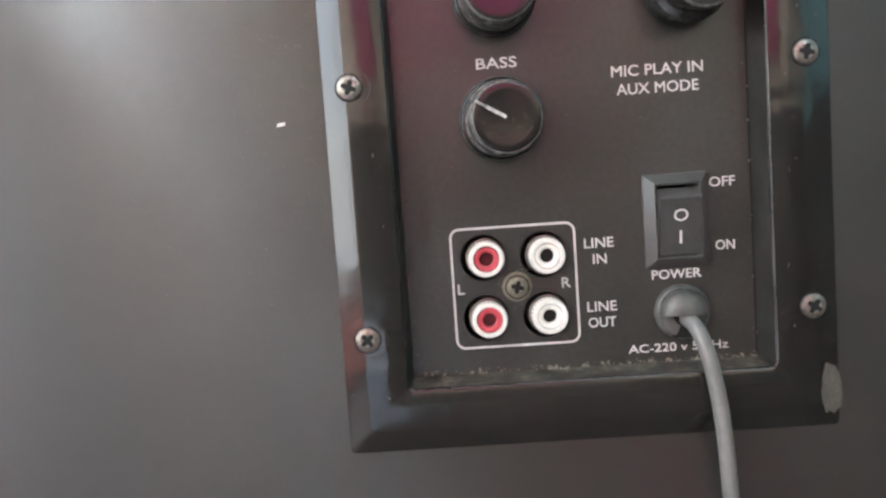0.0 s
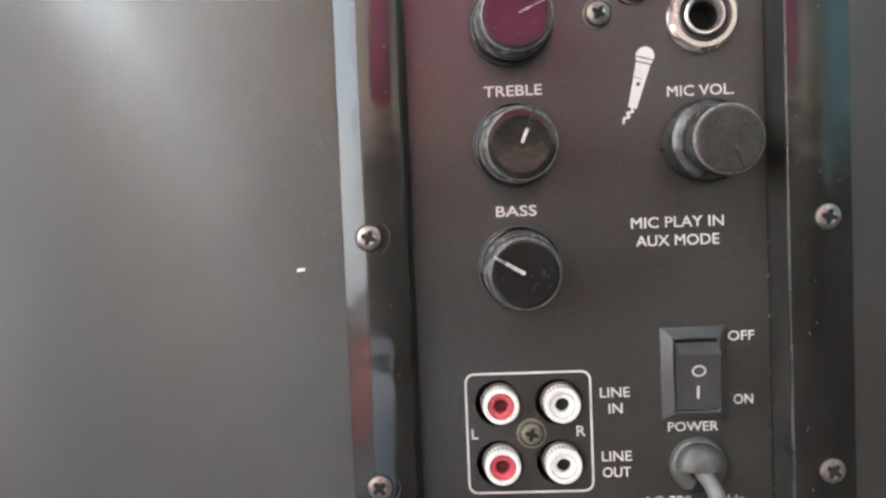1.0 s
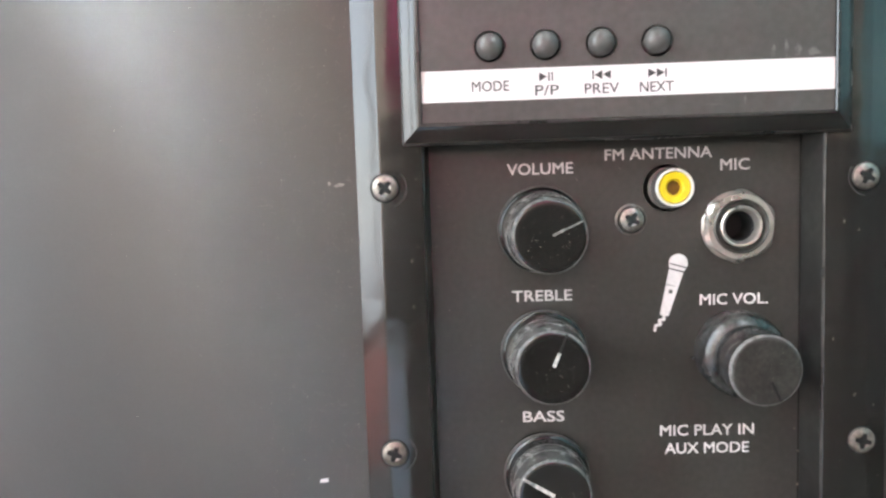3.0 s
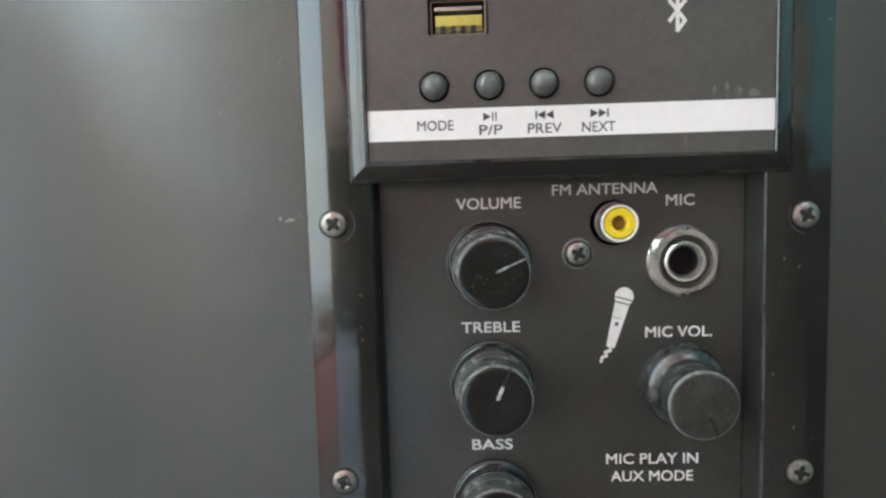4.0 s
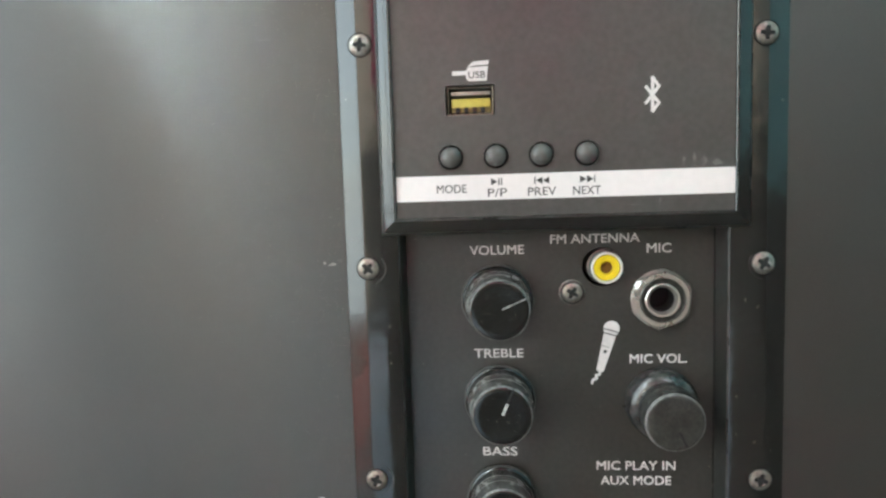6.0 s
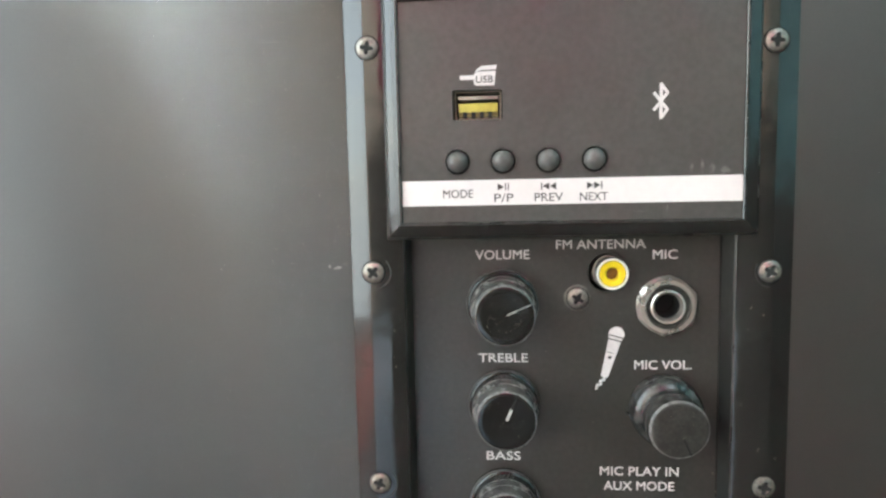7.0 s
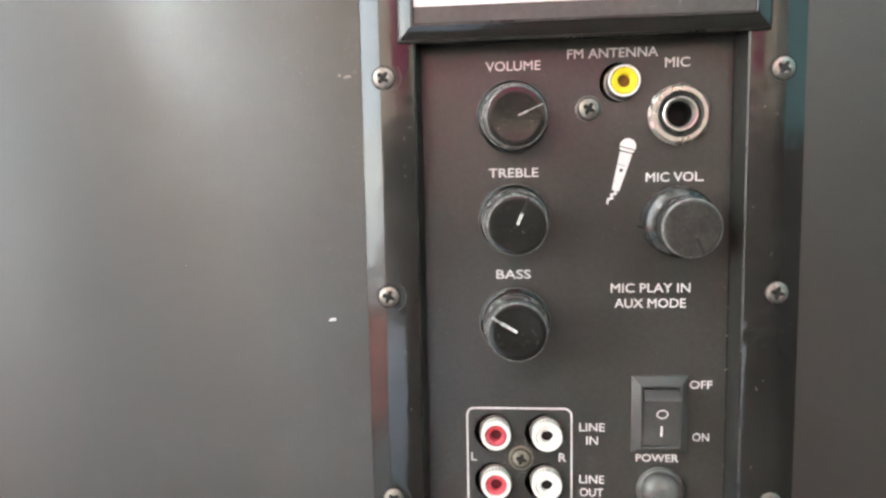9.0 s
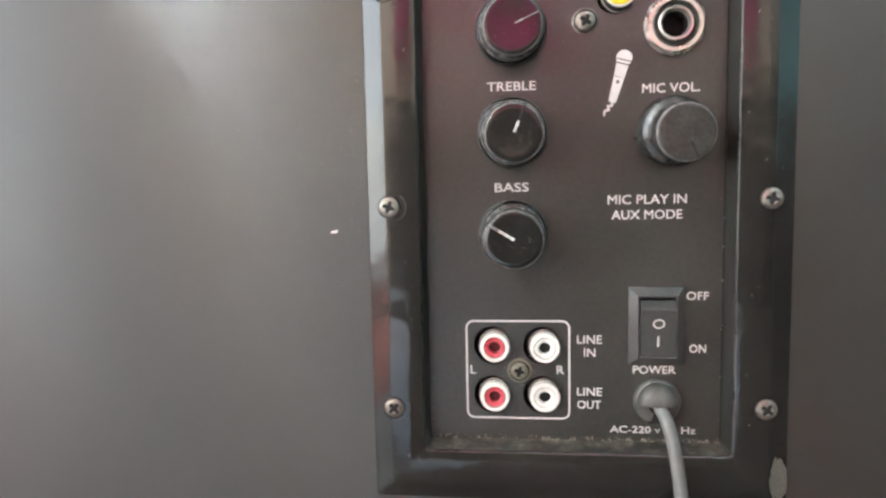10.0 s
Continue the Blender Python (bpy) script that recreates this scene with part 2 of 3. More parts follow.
def stroke(points, width, low, high, bm=None):
    """A band of even width along a polyline of (x, z)."""
    bm = bm or bmesh.new()
    for (xa, za), (xb, zb) in zip(points, points[1:]):
        d = Vector((xb - xa, zb - za))
        n = Vector((-d.y, d.x)).normalized() * width / 2
        e = d.normalized() * width * 0.25
        c = [(xa - e.x + n.x, za - e.y + n.y), (xb + e.x + n.x, zb + e.y + n.y), (xb + e.x - n.x, zb + e.y - n.y), (xa - e.x - n.x, za - e.y - n.y)]
        low += 0.004
        high += 0.004
        bot, top = [bm.verts.new((x, -low, z)) for x, z in c], [bm.verts.new((x, -high, z)) for x, z in c]
        bm.faces.new(top)
        for i in range(4):
            bm.faces.new((bot[i], bot[(i + 1) % 4], top[(i + 1) % 4], top[i]))
    return bm


def lettering(name, words, x0, x1, z, cap, height, parent, mat=PRINT, bold=0.010, label=""):
    """Printed words between x0 and x1 on a baseline z, with letters cap millimetres high, lying on a surface at that height."""
    cu = bpy.data.curves.new("words", "FONT")
    cu.body, cu.size, cu.resolution_u, cu.extrude = words, 1.0, 3, 0.01
    ob = bpy.data.objects.new("words", cu)
    me = ob.to_mesh()
    left = min(v.co.x for v in me.vertices)
    wide = max(v.co.x for v in me.vertices) - left
    body, cx = cap / (0.73 + bold), (x0 + x1) / 2
    bm = bmesh.new()
    for i, (dx, dz) in enumerate(((0, 0), (-1, -1), (1, -1), (-1, 1), (1, 1)) if bold else ((0, 0),)):
        bm.from_mesh(me)
        bm.verts.ensure_lookup_table()
        for v in bm.verts[-len(me.vertices):]:
            u = (v.co.x - left) / wide * (x1 - x0 - 2 * bold * body) + x0 + bold * body - cx
            v.co = Vector((u + dx * bold * body, -0.03 - (0.02 if v.co.z > 0 else 0.0) - 0.003 * i, (v.co.y + (1 + dz) * bold) * body))
    ob.to_mesh_clear()
    bpy.data.objects.remove(ob)
    bpy.data.curves.remove(cu)
    return part(name, bm, mat, parent, (cx, -height, z), label or "printed " + words.replace("\n", " "))


# ---------------------------------------------------------------- room
def room_box(name, lo, hi, mat, label):
    bm = box(lo[0] * 1000, hi[0] * 1000, lo[1] * 1000, hi[1] * 1000, (lo[2] - BASE) * 1000, (hi[2] - BASE) * 1000)
    ob = part(name, bm, mat, None)
    return tagged(ob, label, name.split("_")[0], kind="structure")


def walled(name, pieces, mat, label):
    bm = bmesh.new()
    for lo, hi in pieces:
        box(lo[0] * 1000, hi[0] * 1000, lo[1] * 1000, hi[1] * 1000, (lo[2] - BASE) * 1000, (hi[2] - BASE) * 1000, bm=bm)
    return tagged(part(name, bm, mat, None), label, "wall", kind="structure")


T = 0.15
room_box("floor", (XL - T, YN - T, -0.1), (XR + T, YF + T, 0.0), TILE, "dark brown polished floor under the loudspeaker")
room_box("ceiling", (XL - T, YN - T, HIGH), (XR + T, YF + T, HIGH + 0.1), WHITE, "plain white painted ceiling of the room")
room_box("wall_far", (XL, YF, 0), (XR, YF + T, HIGH), WALL, "plain cream painted wall behind the loudspeaker")
room_box("wall_right", (XR, YN - T, 0.45), (XR + T, YF + T, HIGH), TEAL, "teal painted wall above a dark dado")
room_box("trim_dado", (XR - 0.01, YN, 0), (XR + T, YF + T, 0.45), DADO, "dark brown painted dado along the teal wall")
# stretch left of x -0.30 is added, unseen, to darken reflections in the vinyl
room_box("trim_dado_back", (-0.70, YN, 0), (XR - 0.01, YN + 0.012, 0.56), DADO, "dark painted dado along the pale brown wall")
a, b, c, d = SIDE
walled("wall_left", [((XL - T, YN - T, 0), (XL, a, HIGH)), ((XL - T, b, 0), (XL, YF + T, HIGH)), ((XL - T, a, 0), (XL, b, c)), ((XL - T, a, d), (XL, b, HIGH))],
       WALL, "cream painted wall with a wide glazed opening")
pieces, edge = [], XL
for x0, x1, z0, z1 in (BACK, MIDDLE, FILL_WINDOW):
    pieces += [((edge, YN - T, 0), (x0, YN, HIGH)), ((x0, YN - T, 0), (x1, YN, z0)), ((x0, YN - T, z1), (x1, YN, HIGH))]
    edge = x1
walled("wall_back", pieces + [((edge, YN - T, 0), (XR, YN, HIGH))], WALLBACK, "pale brown painted wall with one narrow and two added windows")


def window(name, along, lo, hi, z0, z1, fixed, label):
    """A white frame with one mullion, set in a wall's opening."""
    mm = 1000
    root = thing(name, *( (fixed * mm, (lo + hi) / 2 * mm) if along == "y" else ((lo + hi) / 2 * mm, fixed * mm) ), (z0 - BASE) * mm, label, "window", kind="structure")
    mid, w = (lo + hi) / 2, 0.04
    bars = [("window_frame", lo, lo + w, z0, z1), ("window_frame", hi - w, hi, z0, z1), ("window_frame", lo + w, hi - w, z0, z0 + w),
            ("window_frame", lo + w, hi - w, z1 - w, z1), ("mullion", mid - w / 2, mid + w / 2, z0 + w, z1 - w)]
    for n, p, q, u, v in bars:
        lim = (p * mm, q * mm)
        deep = (fixed * mm - 25, fixed * mm + 25)
        bm = box(*(deep + lim if along == "y" else lim + deep), (u - BASE) * mm, (v - BASE) * mm)
        part(n, bm, FRAME, root)
    return root


window("window_side", "y", a, b, c, d, XL - 0.05 + 0.04, "white framed glazed doors with daylight behind them")
window("window_back", "x", *BACK, YN - 0.01, "narrow white framed window letting in daylight")
window("window_curtain_fill", "x", *MIDDLE, YN - 0.01, "white framed window behind a magenta curtain")
window("window_fill", "x", *FILL_WINDOW, YN - 0.01, "unseen high window added to light upward faces")

def reflection_mat(x0, x1, y0, y1, mat, label):
    rug = bmesh.new()
    pts = rounded(x0, x1, y0, y1, 40)
    bot = [rug.verts.new((x, y, -300)) for x, y in pts]
    top = [rug.verts.new((x, y, -292)) for x, y in pts]
    rug.faces.new(top)
    for i in range(len(pts)):
        rug.faces.new((bot[i], bot[(i + 1) % len(pts)], top[(i + 1) % len(pts)], top[i]))
    return tagged(part("reflection_mat", rug, mat, None), label, "mat")


# unseen mats, added so that the bezel reflects red and pale blue patches
reflection_mat(-1270, -700, -1100, -220, RUG, "unseen dull red mat added for the red reflection in the bezel")
reflection_mat(-640, -60, -1620, -600, MAT, "unseen pale blue mat added for the blue reflection in the bezel")

cur = bmesh.new()
n = 120
for k, (z, s) in enumerate(((1750, 1.0), (360, 1.1))):
    for i in range(n + 1):
        u = i / n
        cur.verts.new((-290 + 640 * u, -1640 + 16 * s * math.sin(u * 66), z))
cur.verts.ensure_lookup_table()
for i in range(n):
    cur.faces.new((cur.verts[i], cur.verts[i + 1], cur.verts[n + 2 + i], cur.verts[n + 1 + i]))
bmesh.ops.solidify(cur, geom=cur.faces[:], thickness=3)
curtain = thing("curtain", 30, -1640, 360, "magenta cloth curtain hanging from a rod on the pale brown wall", "curtain")
part("cloth", cur, CLOTH, curtain)
rod = lathe([(0, -370), (8, -370), (8, 370), (0, 370)], 16)
rod.transform(Matrix.Rotation(radians(90), 4, "Z"))
part("rod", rod, DULL, curtain, (30, -1640, 1758))

# ---------------------------------------------------------------- loudspeaker cabinet
CX0, CX1, CZ0, CZ1, FACE = -215.0, 279.0, -300.0, 430.0, 6.2
cabinet = thing("loudspeaker", 32, 150, CZ0, "black vinyl-covered loudspeaker cabinet standing on the floor", "loudspeaker")
board = sheet([rounded(CX0, CX1, CZ0, CZ1, 3), rounded(-24, 88, -49.5, 182, 2)], FACE - 15, FACE)
part("back_board", board, VINYL, cabinet, label="black textured vinyl rear board with fine grain", smooth=60)
for nm, lim in (("side_panel", (CX0, CX0 + 15, 9.2, 330, CZ0, CZ1)), ("side_panel", (CX1 - 15, CX1, 9.2, 330, CZ0, CZ1)),
                ("top_panel", (CX0 + 15, CX1 - 15, 9.2, 330, CZ1 - 15, CZ1)), ("bottom_panel", (CX0 + 15, CX1 - 15, 9.2, 330, CZ0, CZ0 + 15)),
                ("front_baffle", (CX0 + 15, CX1 - 15, 315, 330, CZ0 + 15, CZ1 - 15))):
    part(nm, box(*lim, bevel=1.0), VINYL, cabinet)

# ---------------------------------------------------------------- amplifier panel
panel = thing("amplifier_panel", 32, 0, -53, "black plastic amplifier control panel set into the loudspeaker", "control panel")
IX0, IX1, IZ0, IZ1 = -12.0, 75.7, -37.6, 171.0
bez = sweep(IX0, IX1, IZ0, IZ1,
            [(-0.1, 7.4), (0.1, 7.9), (0.6, 8.15), (4.5, 8.45), (9.4, 8.6), (9.9, 8.5), (10.3, 8.3), (14.9, 6.55), (15.4, 6.2), (15.4, 5.6)],
            [1.3, 1.5, 1.7, 1.6, 1.4, 1.2, 1.2, 1.4, 1.5, 1.5])
part("bezel", bez, GLOSS, panel, label="glossy black bezel with sloped edges and smudges", smooth=25)

part("recess_wall", sweep(IX0, IX1, IZ0, IZ1, [(-0.9, -1.0), (-0.8, 0.0), (-0.1, 7.4)], [1.0, 1.0, 1.3]), WALLSIDE, panel, label="dusty black wall of the recess", smooth=25)
RCA = ((8.7, -7.9, "red"), (23.6, -8.0, "white"), (8.6, -23.0, "red"), (23.5, -23.0, "white"))
FM = (43.8, 93.6)
holes = [circle(x - 0.6, z + 0.25, 5.75) for x, z, _ in RCA] + [circle(FM[0] + 0.15, FM[1] - 0.25, 5.5), circle(60.0, 84.0, 4.8), rounded(50.2, 61.8, -10.6, 8.4, 1), circle(56.4, -24.8, 5.0)]
plate = part("control_plate", sheet([rounded(IX0 - 1, IX1 + 1, IZ0 - 1, 108, 2)] + holes, -1.6, 0.0), MATTE, panel,
             label="matte black plate with white printed lettering", smooth=50)
part("backing", box(IX0 - 4, IX1 + 4, 12, 13, IZ0 - 4, 109), DARK, panel)

DIRTY = material("dusty_black_ledge", (0.020, 0.018, 0.016), 0.55, spread=0.6, grain=650, blot=210, tint=(0.085, 0.076, 0.060), bump=0.4, bump_scale=500)
ledge = bmesh.new()
n = 40
rows = [[ledge.verts.new((IX0 + 0.9 + (IX1 - IX0 - 1.8) * i / n, -h, IZ0 + dz)) for i in range(n + 1)] for h, dz in ((0.25, 0.95), (2.2, 0.62), (5.5, 0.35), (7.3, 0.2))]
for p, q in zip(rows, rows[1:]):
    for i in range(n):
        ledge.faces.new((p[i], q[i], q[i + 1], p[i + 1]))
part("dusty_ledge", ledge, DIRTY, panel, label="dusty lower edge of the recess")

# highlight painted as pale bands on the edges, and the open joint between plate and wall
EDGE = material("pale_edge_highlight", (0.016, 0.015, 0.014), 0.3, spread=0.6, grain=350, blot=60, tint=(0.030, 0.029, 0.027), specular=0.5)
part("edge_highlight", sweep(IX0, IX1, IZ0, IZ1, [(-0.13, 7.45), (0.02, 7.88), (0.34, 8.1)], [1.3, 1.5, 1.6]), EDGE, panel, label="painted highlight along the inner edge of the bezel")
part("plate_joint", box(74.45, 74.8, -0.05, 0.5, IZ0 + 2, 104), DARK, panel, label="dark open joint beside the plate")

# printed words
for words, x0, x1, z, cap in (
        ("VOLUME", 7.0, 22.3, 97.4, 2.75), ("TREBLE", 7.5, 21.6, 67.6, 2.7), ("BASS", 9.4, 19.3, 38.4, 2.7), ("FM ANTENNA", 29.7, 54.4, 100.1, 2.7),
        ("MIC", 56.3, 63.0, 97.0, 2.75), ("MIC VOL.", 51.5, 67.3, 65.6, 2.7), ("MIC PLAY IN", 42.0, 64.2, 34.2, 2.75), ("AUX MODE", 43.1, 63.0, 29.8, 2.75),
        ("LINE", 33.2, 40.5, -7.0, 2.6), ("IN", 35.2, 38.6, -11.0, 2.6), ("LINE", 33.2, 40.5, -22.9, 2.6), ("OUT", 33.3, 40.2, -26.9, 2.6),
        ("L", 1.3, 3.0, -16.5, 2.7), ("R", 27.2, 29.4, -16.4, 2.7), ("POWER", 49.5, 61.7, -15.9, 2.4), ("AC-220 v 50 Hz", 42.9, 67.6, -34.1, 2.2),
        ("OFF", 64.5, 70.8, 6.1, 2.5), ("ON", 65.5, 70.2, -9.5, 2.5)):
    lettering("printed_text", words, x0, x1, z, cap, 0.0, plate)
ring = sheet([rounded(0, 31.2, -30.4, 0, 2.4), rounded(0.55, 30.65, -29.85, -0.55, 1.9)], 0.02, 0.06)
part("printed_outline", ring, PRINT, plate, label="white printed outline round the line jacks")


def mic_symbol():
    """A printed hand microphone: ball head, tapered handle with a switch, curly cord."""
    u = Vector((46.4 - 43.0, 75.6 - 63.2)).normalized()
    v = Vector((u.y, -u.x))
    o = Vector((46.5, 75.6))

    def q(s, w):
        p = o + u * s + v * w
        return (p.x, p.y)
    head = [q(2.25 * math.sin(a), 2.25 * math.cos(a)) for a in [radians(t) for t in range(-25, 206, 10)]]
    neck = [q(-1.45, -1.8), q(-1.45, 1.8)]
    body = [q(-1.8, 1.75), q(-1.8, -1.75), q(-12.7, -1.05), q(-12.7, 1.05)]
    dot = [q(-6.4, 0.45), q(-6.4, -0.45), q(-7.3, -0.45), q(-7.3, 0.45)]
    bm = sheet([head + neck[:1] + neck[1:], body, dot], 0.02, 0.06)
    tail = [q(-12.7, -0.1), q(-13.6, 0.3), q(-14.1, -0.9), q(-15.0, -0.2), q(-15.5, -1.3), q(-16.8, -1.2)]
    stroke(tail, 0.6, 0.02, 0.06, bm)
    return bm


part("printed_stripe", stroke([(44.45, 75.65), (48.35, 74.55)], 0.3, 0.07, 0.10), INK, plate, label="dark stripe across the microphone symbol")
part("printed_stripe", stroke([(43.55, 70.75), (45.7, 70.2)], 0.16, 0.07, 0.10), INK, plate, label="thin dark line across the microphone symbol")
part("printed_microphone", mic_symbol(), PRINT, plate, label="white printed hand microphone symbol", smooth=20)


# screws
def screw(parent, x, z, height, r, turn, name="screw", mat=STEEL):
    head = lathe([(r, -0.6), (r, 0.25), (r * 0.93, 0.6), (r * 0.62, 0.98), (r * 0.50, 1.04), (r * 0.40, 0.9), (r * 0.2, 0.62), (0, 0.55)], 28)
    s = part(name, head, mat, parent, (x, -height, z), label="tarnished steel cross-head screw")
    s.rotation_euler = (0, radians(turn), 0)
    # black ring and cross: shade round and inside the head, put into colour
    part("seat", lathe([(r + 0.05, 0.02), (r + 0.1, 0.35), (r + 0.3, 0.3), (r + 0.35, 0.0)], 28), DARK, s, (x, -height, z), label="black ring for the shade round the screw")
    w, l = r * 0.15, r * 0.6
    cross = [(w, l), (-w, l), (-w * 1.3, w * 1.3), (-l, w), (-l, -w), (-w * 1.3, -w * 1.3), (-w, -l), (w, -l), (w * 1.3, -w * 1.3), (l, -w), (l, w), (w * 1.3, w * 1.3)]
    part("cross_recess", sheet([cross], 0.3, 1.07), DARK, s, (x, -height, z), label="black cross for the shade in the recess")
    return s


def scratch(x, z, r, a0, a1, height, width, parent):
    """A curved scuff left by a screwdriver beside a screw."""
    pts = [(x + r * math.cos(radians(a0 + (a1 - a0) * i / 8)), z + r * math.sin(radians(a0 + (a1 - a0) * i / 8))) for i in range(9)]
    part("scuff_mark", stroke(pts, width, height, height + 0.03), SCUFF, parent, label="curved grey scuff beside a screw")


for x, z, a0, a1 in ((-20.8, 95.2, -70, 45), (-20.8, 34.7, -60, 50), (-20.9, -24.7, -110, 40), (84.4, 94.5, 150, 260)):
    scratch(x + 0.6, z, 4.3, a0, a1, 8.6, 0.17, panel)
for x, z, turn in ((-20.6, 155.4, 8), (-20.8, 95.2, 40), (-20.8, 34.7, 20), (-20.9, -24.7, 48), (84.5, 153.5, 5), (84.4, 94.5, 30), (84.4, 35.4, 12), (84.4, -23.4, 35)):
    screw(panel, x, z, 8.35, 2.95, turn)
screw(panel, 35.6, 86.2, 0.35, 2.9, 30)
screw(panel, 16.1, -15.4, 0.35, 2.7, 15, mat=CORRODED)
for x, z in ((35.6, 86.2), (16.1, -15.4)):
    part("washer", lathe([(3.7, 0.0), (3.7, 0.25), (3.3, 0.42), (2.4, 0.42), (2.4, 0.0)], 32), CORRODED if z < 0 else DULL, panel, (x, 0, z))


# knobs
LEAN = Matrix(((1, -0.055, 0, 0), (0, 1, 0, 0), (0, 0.10, 1, 0), (0, 0, 0, 1)))


def turned(profile, seg=64):
    bm = lathe(profile, seg)
    bm.transform(LEAN)
    return bm


def knob(name, x, z, tall, r, point, label, marks, skirt=1.75):
    """A knob with a wide skirt, a tapering grip and a flat cap; it droops slightly on its shaft."""
    k = part(name, turned([(r + skirt - 0.2, 0.4), (r + skirt, 0.9), (r + skirt - 0.05, 2.0), (r + skirt - 0.5, 2.7), (r + 0.9, 2.9), (0, 2.9)]), KNOB, panel, (x, 0, z), label)
    part("grip", turned([(r + 1.05, 2.8), (r + 0.95, 3.8), (r + 0.62, tall * 0.5)]), KNOB, k, (x, 0, z), "glossy black side")
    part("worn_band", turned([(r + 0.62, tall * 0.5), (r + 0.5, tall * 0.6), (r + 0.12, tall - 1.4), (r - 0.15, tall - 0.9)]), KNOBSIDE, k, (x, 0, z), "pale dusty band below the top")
    part("cap", turned([(r - 0.15, tall - 1.0), (r - 0.12, tall - 0.55), (r - 0.5, tall - 0.12), (r - 0.9, tall), (r - 2.2, tall - 0.12), (0, tall - 0.12)]), KNOB, k, (x, 0, z), "glossy black flat top")
    part("rim", turned([(r - 0.10, tall - 0.68), (r + 0.0, tall - 0.45), (r - 0.34, tall - 0.12), (r - 0.5, tall - 0.14)]), RIM, k, (x, 0, z), "pale scratched edge")
    part("skirt_edge", turned([(r + skirt + 0.02, 1.5), (r + skirt, 1.95), (r + skirt - 0.25, 2.4), (r + skirt - 0.35, 2.35)]), RIM2, k, (x, 0, z), "faintly worn skirt edge")
    for h, gap in ((0.46, 0.74), (0.66, 0.45)):
        part("worn_ring", turned([(r + gap + 0.02, tall * h - 0.12), (r + gap + 0.05, tall * h + 0.12), (r + gap - 0.25, tall * h + 0.2)]), RIM, k, (x, 0, z), "pale scratched ring")
    a = radians(point)
    c, s = math.cos(a), math.sin(a)
    for start, end, width, mat in marks:
        bar = stroke([(c * r * start, s * r * start), (c * r * end, s * r * end)], width, tall - 0.2, tall + 0.03)
        bar.transform(LEAN)
        part("pointer", bar, mat, k, (x, 0, z), "engraved pointer line")
    part("shaft", lathe([(3.0, -8), (3.0, 1.0), (0, 1.0)], 24), DULL, k, (x, 0, z))
    return k


RIM2 = material("faintly_worn_edge", (0.07, 0.068, 0.064), 0.4, spread=0.5, grain=900, blot=250)
RIM = material("scratched_knob_edge", (0.11, 0.108, 0.104), 0.4, spread=0.6, grain=900, blot=300)
# engraved grooves: their reflecting and dark stretches are put into these line colours
POINTER = material("pale_groove_glint", (0.24, 0.235, 0.22), 0.5, spread=0.5, grain=800, blot=400)
WHITELINE = material("white_groove_glint", (0.52, 0.51, 0.48), 0.5, spread=0.4, grain=800, blot=400)
POINTDARK = material("dark_line", (0.004, 0.004, 0.004), 0.6, spread=0.4, grain=800, blot=400)
knob("volume_knob", 14.4, 84.75, 12.4, 8.4, 24, "black volume knob pointing up to the right", ((0.10, 0.40, 0.5, POINTER), (0.40, 0.93, 0.3, POINTER)))
knob("treble_knob", 14.5, 55.8, 12.6, 8.4, 67, "black treble knob turned just past upright", ((0.06, 0.42, 0.75, WHITELINE), (0.42, 0.97, 0.45, POINTDARK)))
knob("bass_knob", 14.5, 26.2, 11.6, 8.4, 149, "black bass knob turned low to the left", ((0.04, 0.62, 0.8, WHITELINE), (0.62, 0.95, 0.6, POINTER)))
def stepped_knob(name, x, z, tall, r, point, label):
    """A taller knob in two steps: a wide lower drum, a waist and a narrower head."""
    lean = Matrix(((1, -0.065, 0, 0), (0, 1, 0, 0), (0, 0.10, 1, 0), (0, 0, 0, 1)))
    b, r = r, r - 0.75

    def ring(profile):
        bm = lathe(profile, 64)
        bm.transform(lean)
        return bm
    k = part(name, ring([(b + 1.0, 0.4), (b + 1.25, 1.0), (b + 1.3, 3.0), (b + 1.1, 5.0), (b + 0.5, 6.0), (r - 0.2, 6.6)]), DRUM, panel, (x, 0, z), label)
    part("grip", ring([(r - 0.25, 6.2), (r - 0.2, 7.2), (r + 0.05, 8.6), (r + 0.1, tall - 1.6), (r - 0.12, tall - 0.8)]), DRUM, k, (x, 0, z), "dusty shiny head")
    part("cap", ring([(r - 0.12, tall - 0.9), (r - 0.15, tall - 0.5), (r - 0.55, tall - 0.1), (r - 1.0, tall), (r - 1.8, tall - 0.06), (0, tall - 0.06)]), CAPDUST, k, (x, 0, z), "dusty dark flat top")
    part("rim", ring([(r - 0.08, tall - 0.8), (r + 0.02, tall - 0.5), (r - 0.34, tall - 0.12), (r - 0.5, tall - 0.1)]), RIM, k, (x, 0, z), "pale scratched edge")
    a = radians(point)
    c, s = math.cos(a), math.sin(a)
    bar = stroke([(c * r * 0.35, s * r * 0.35), (c * r * 0.93, s * r * 0.93)], 0.5, tall - 0.2, tall + 0.03)
    bar.transform(lean)
    part("pointer", bar, POINTDARK, k, (x, 0, z), "thin dark pointer line")
    part("shaft", lathe([(3.0, -8), (3.0, 1.0), (0, 1.0)], 24), DULL, k, (x, 0, z))
    return k


DRUM = material("shiny_dusty_black_drum", (0.016, 0.016, 0.0155), 0.2, spread=0.3, grain=1500, blot=260, rough_spread=0.1, specular=0.6, tint=(0.042, 0.0415, 0.040))
CAPDUST = material("dusty_knob_top", (0.026, 0.024, 0.0215), 0.36, spread=0.45, grain=1100, blot=220, rough_spread=0.12)
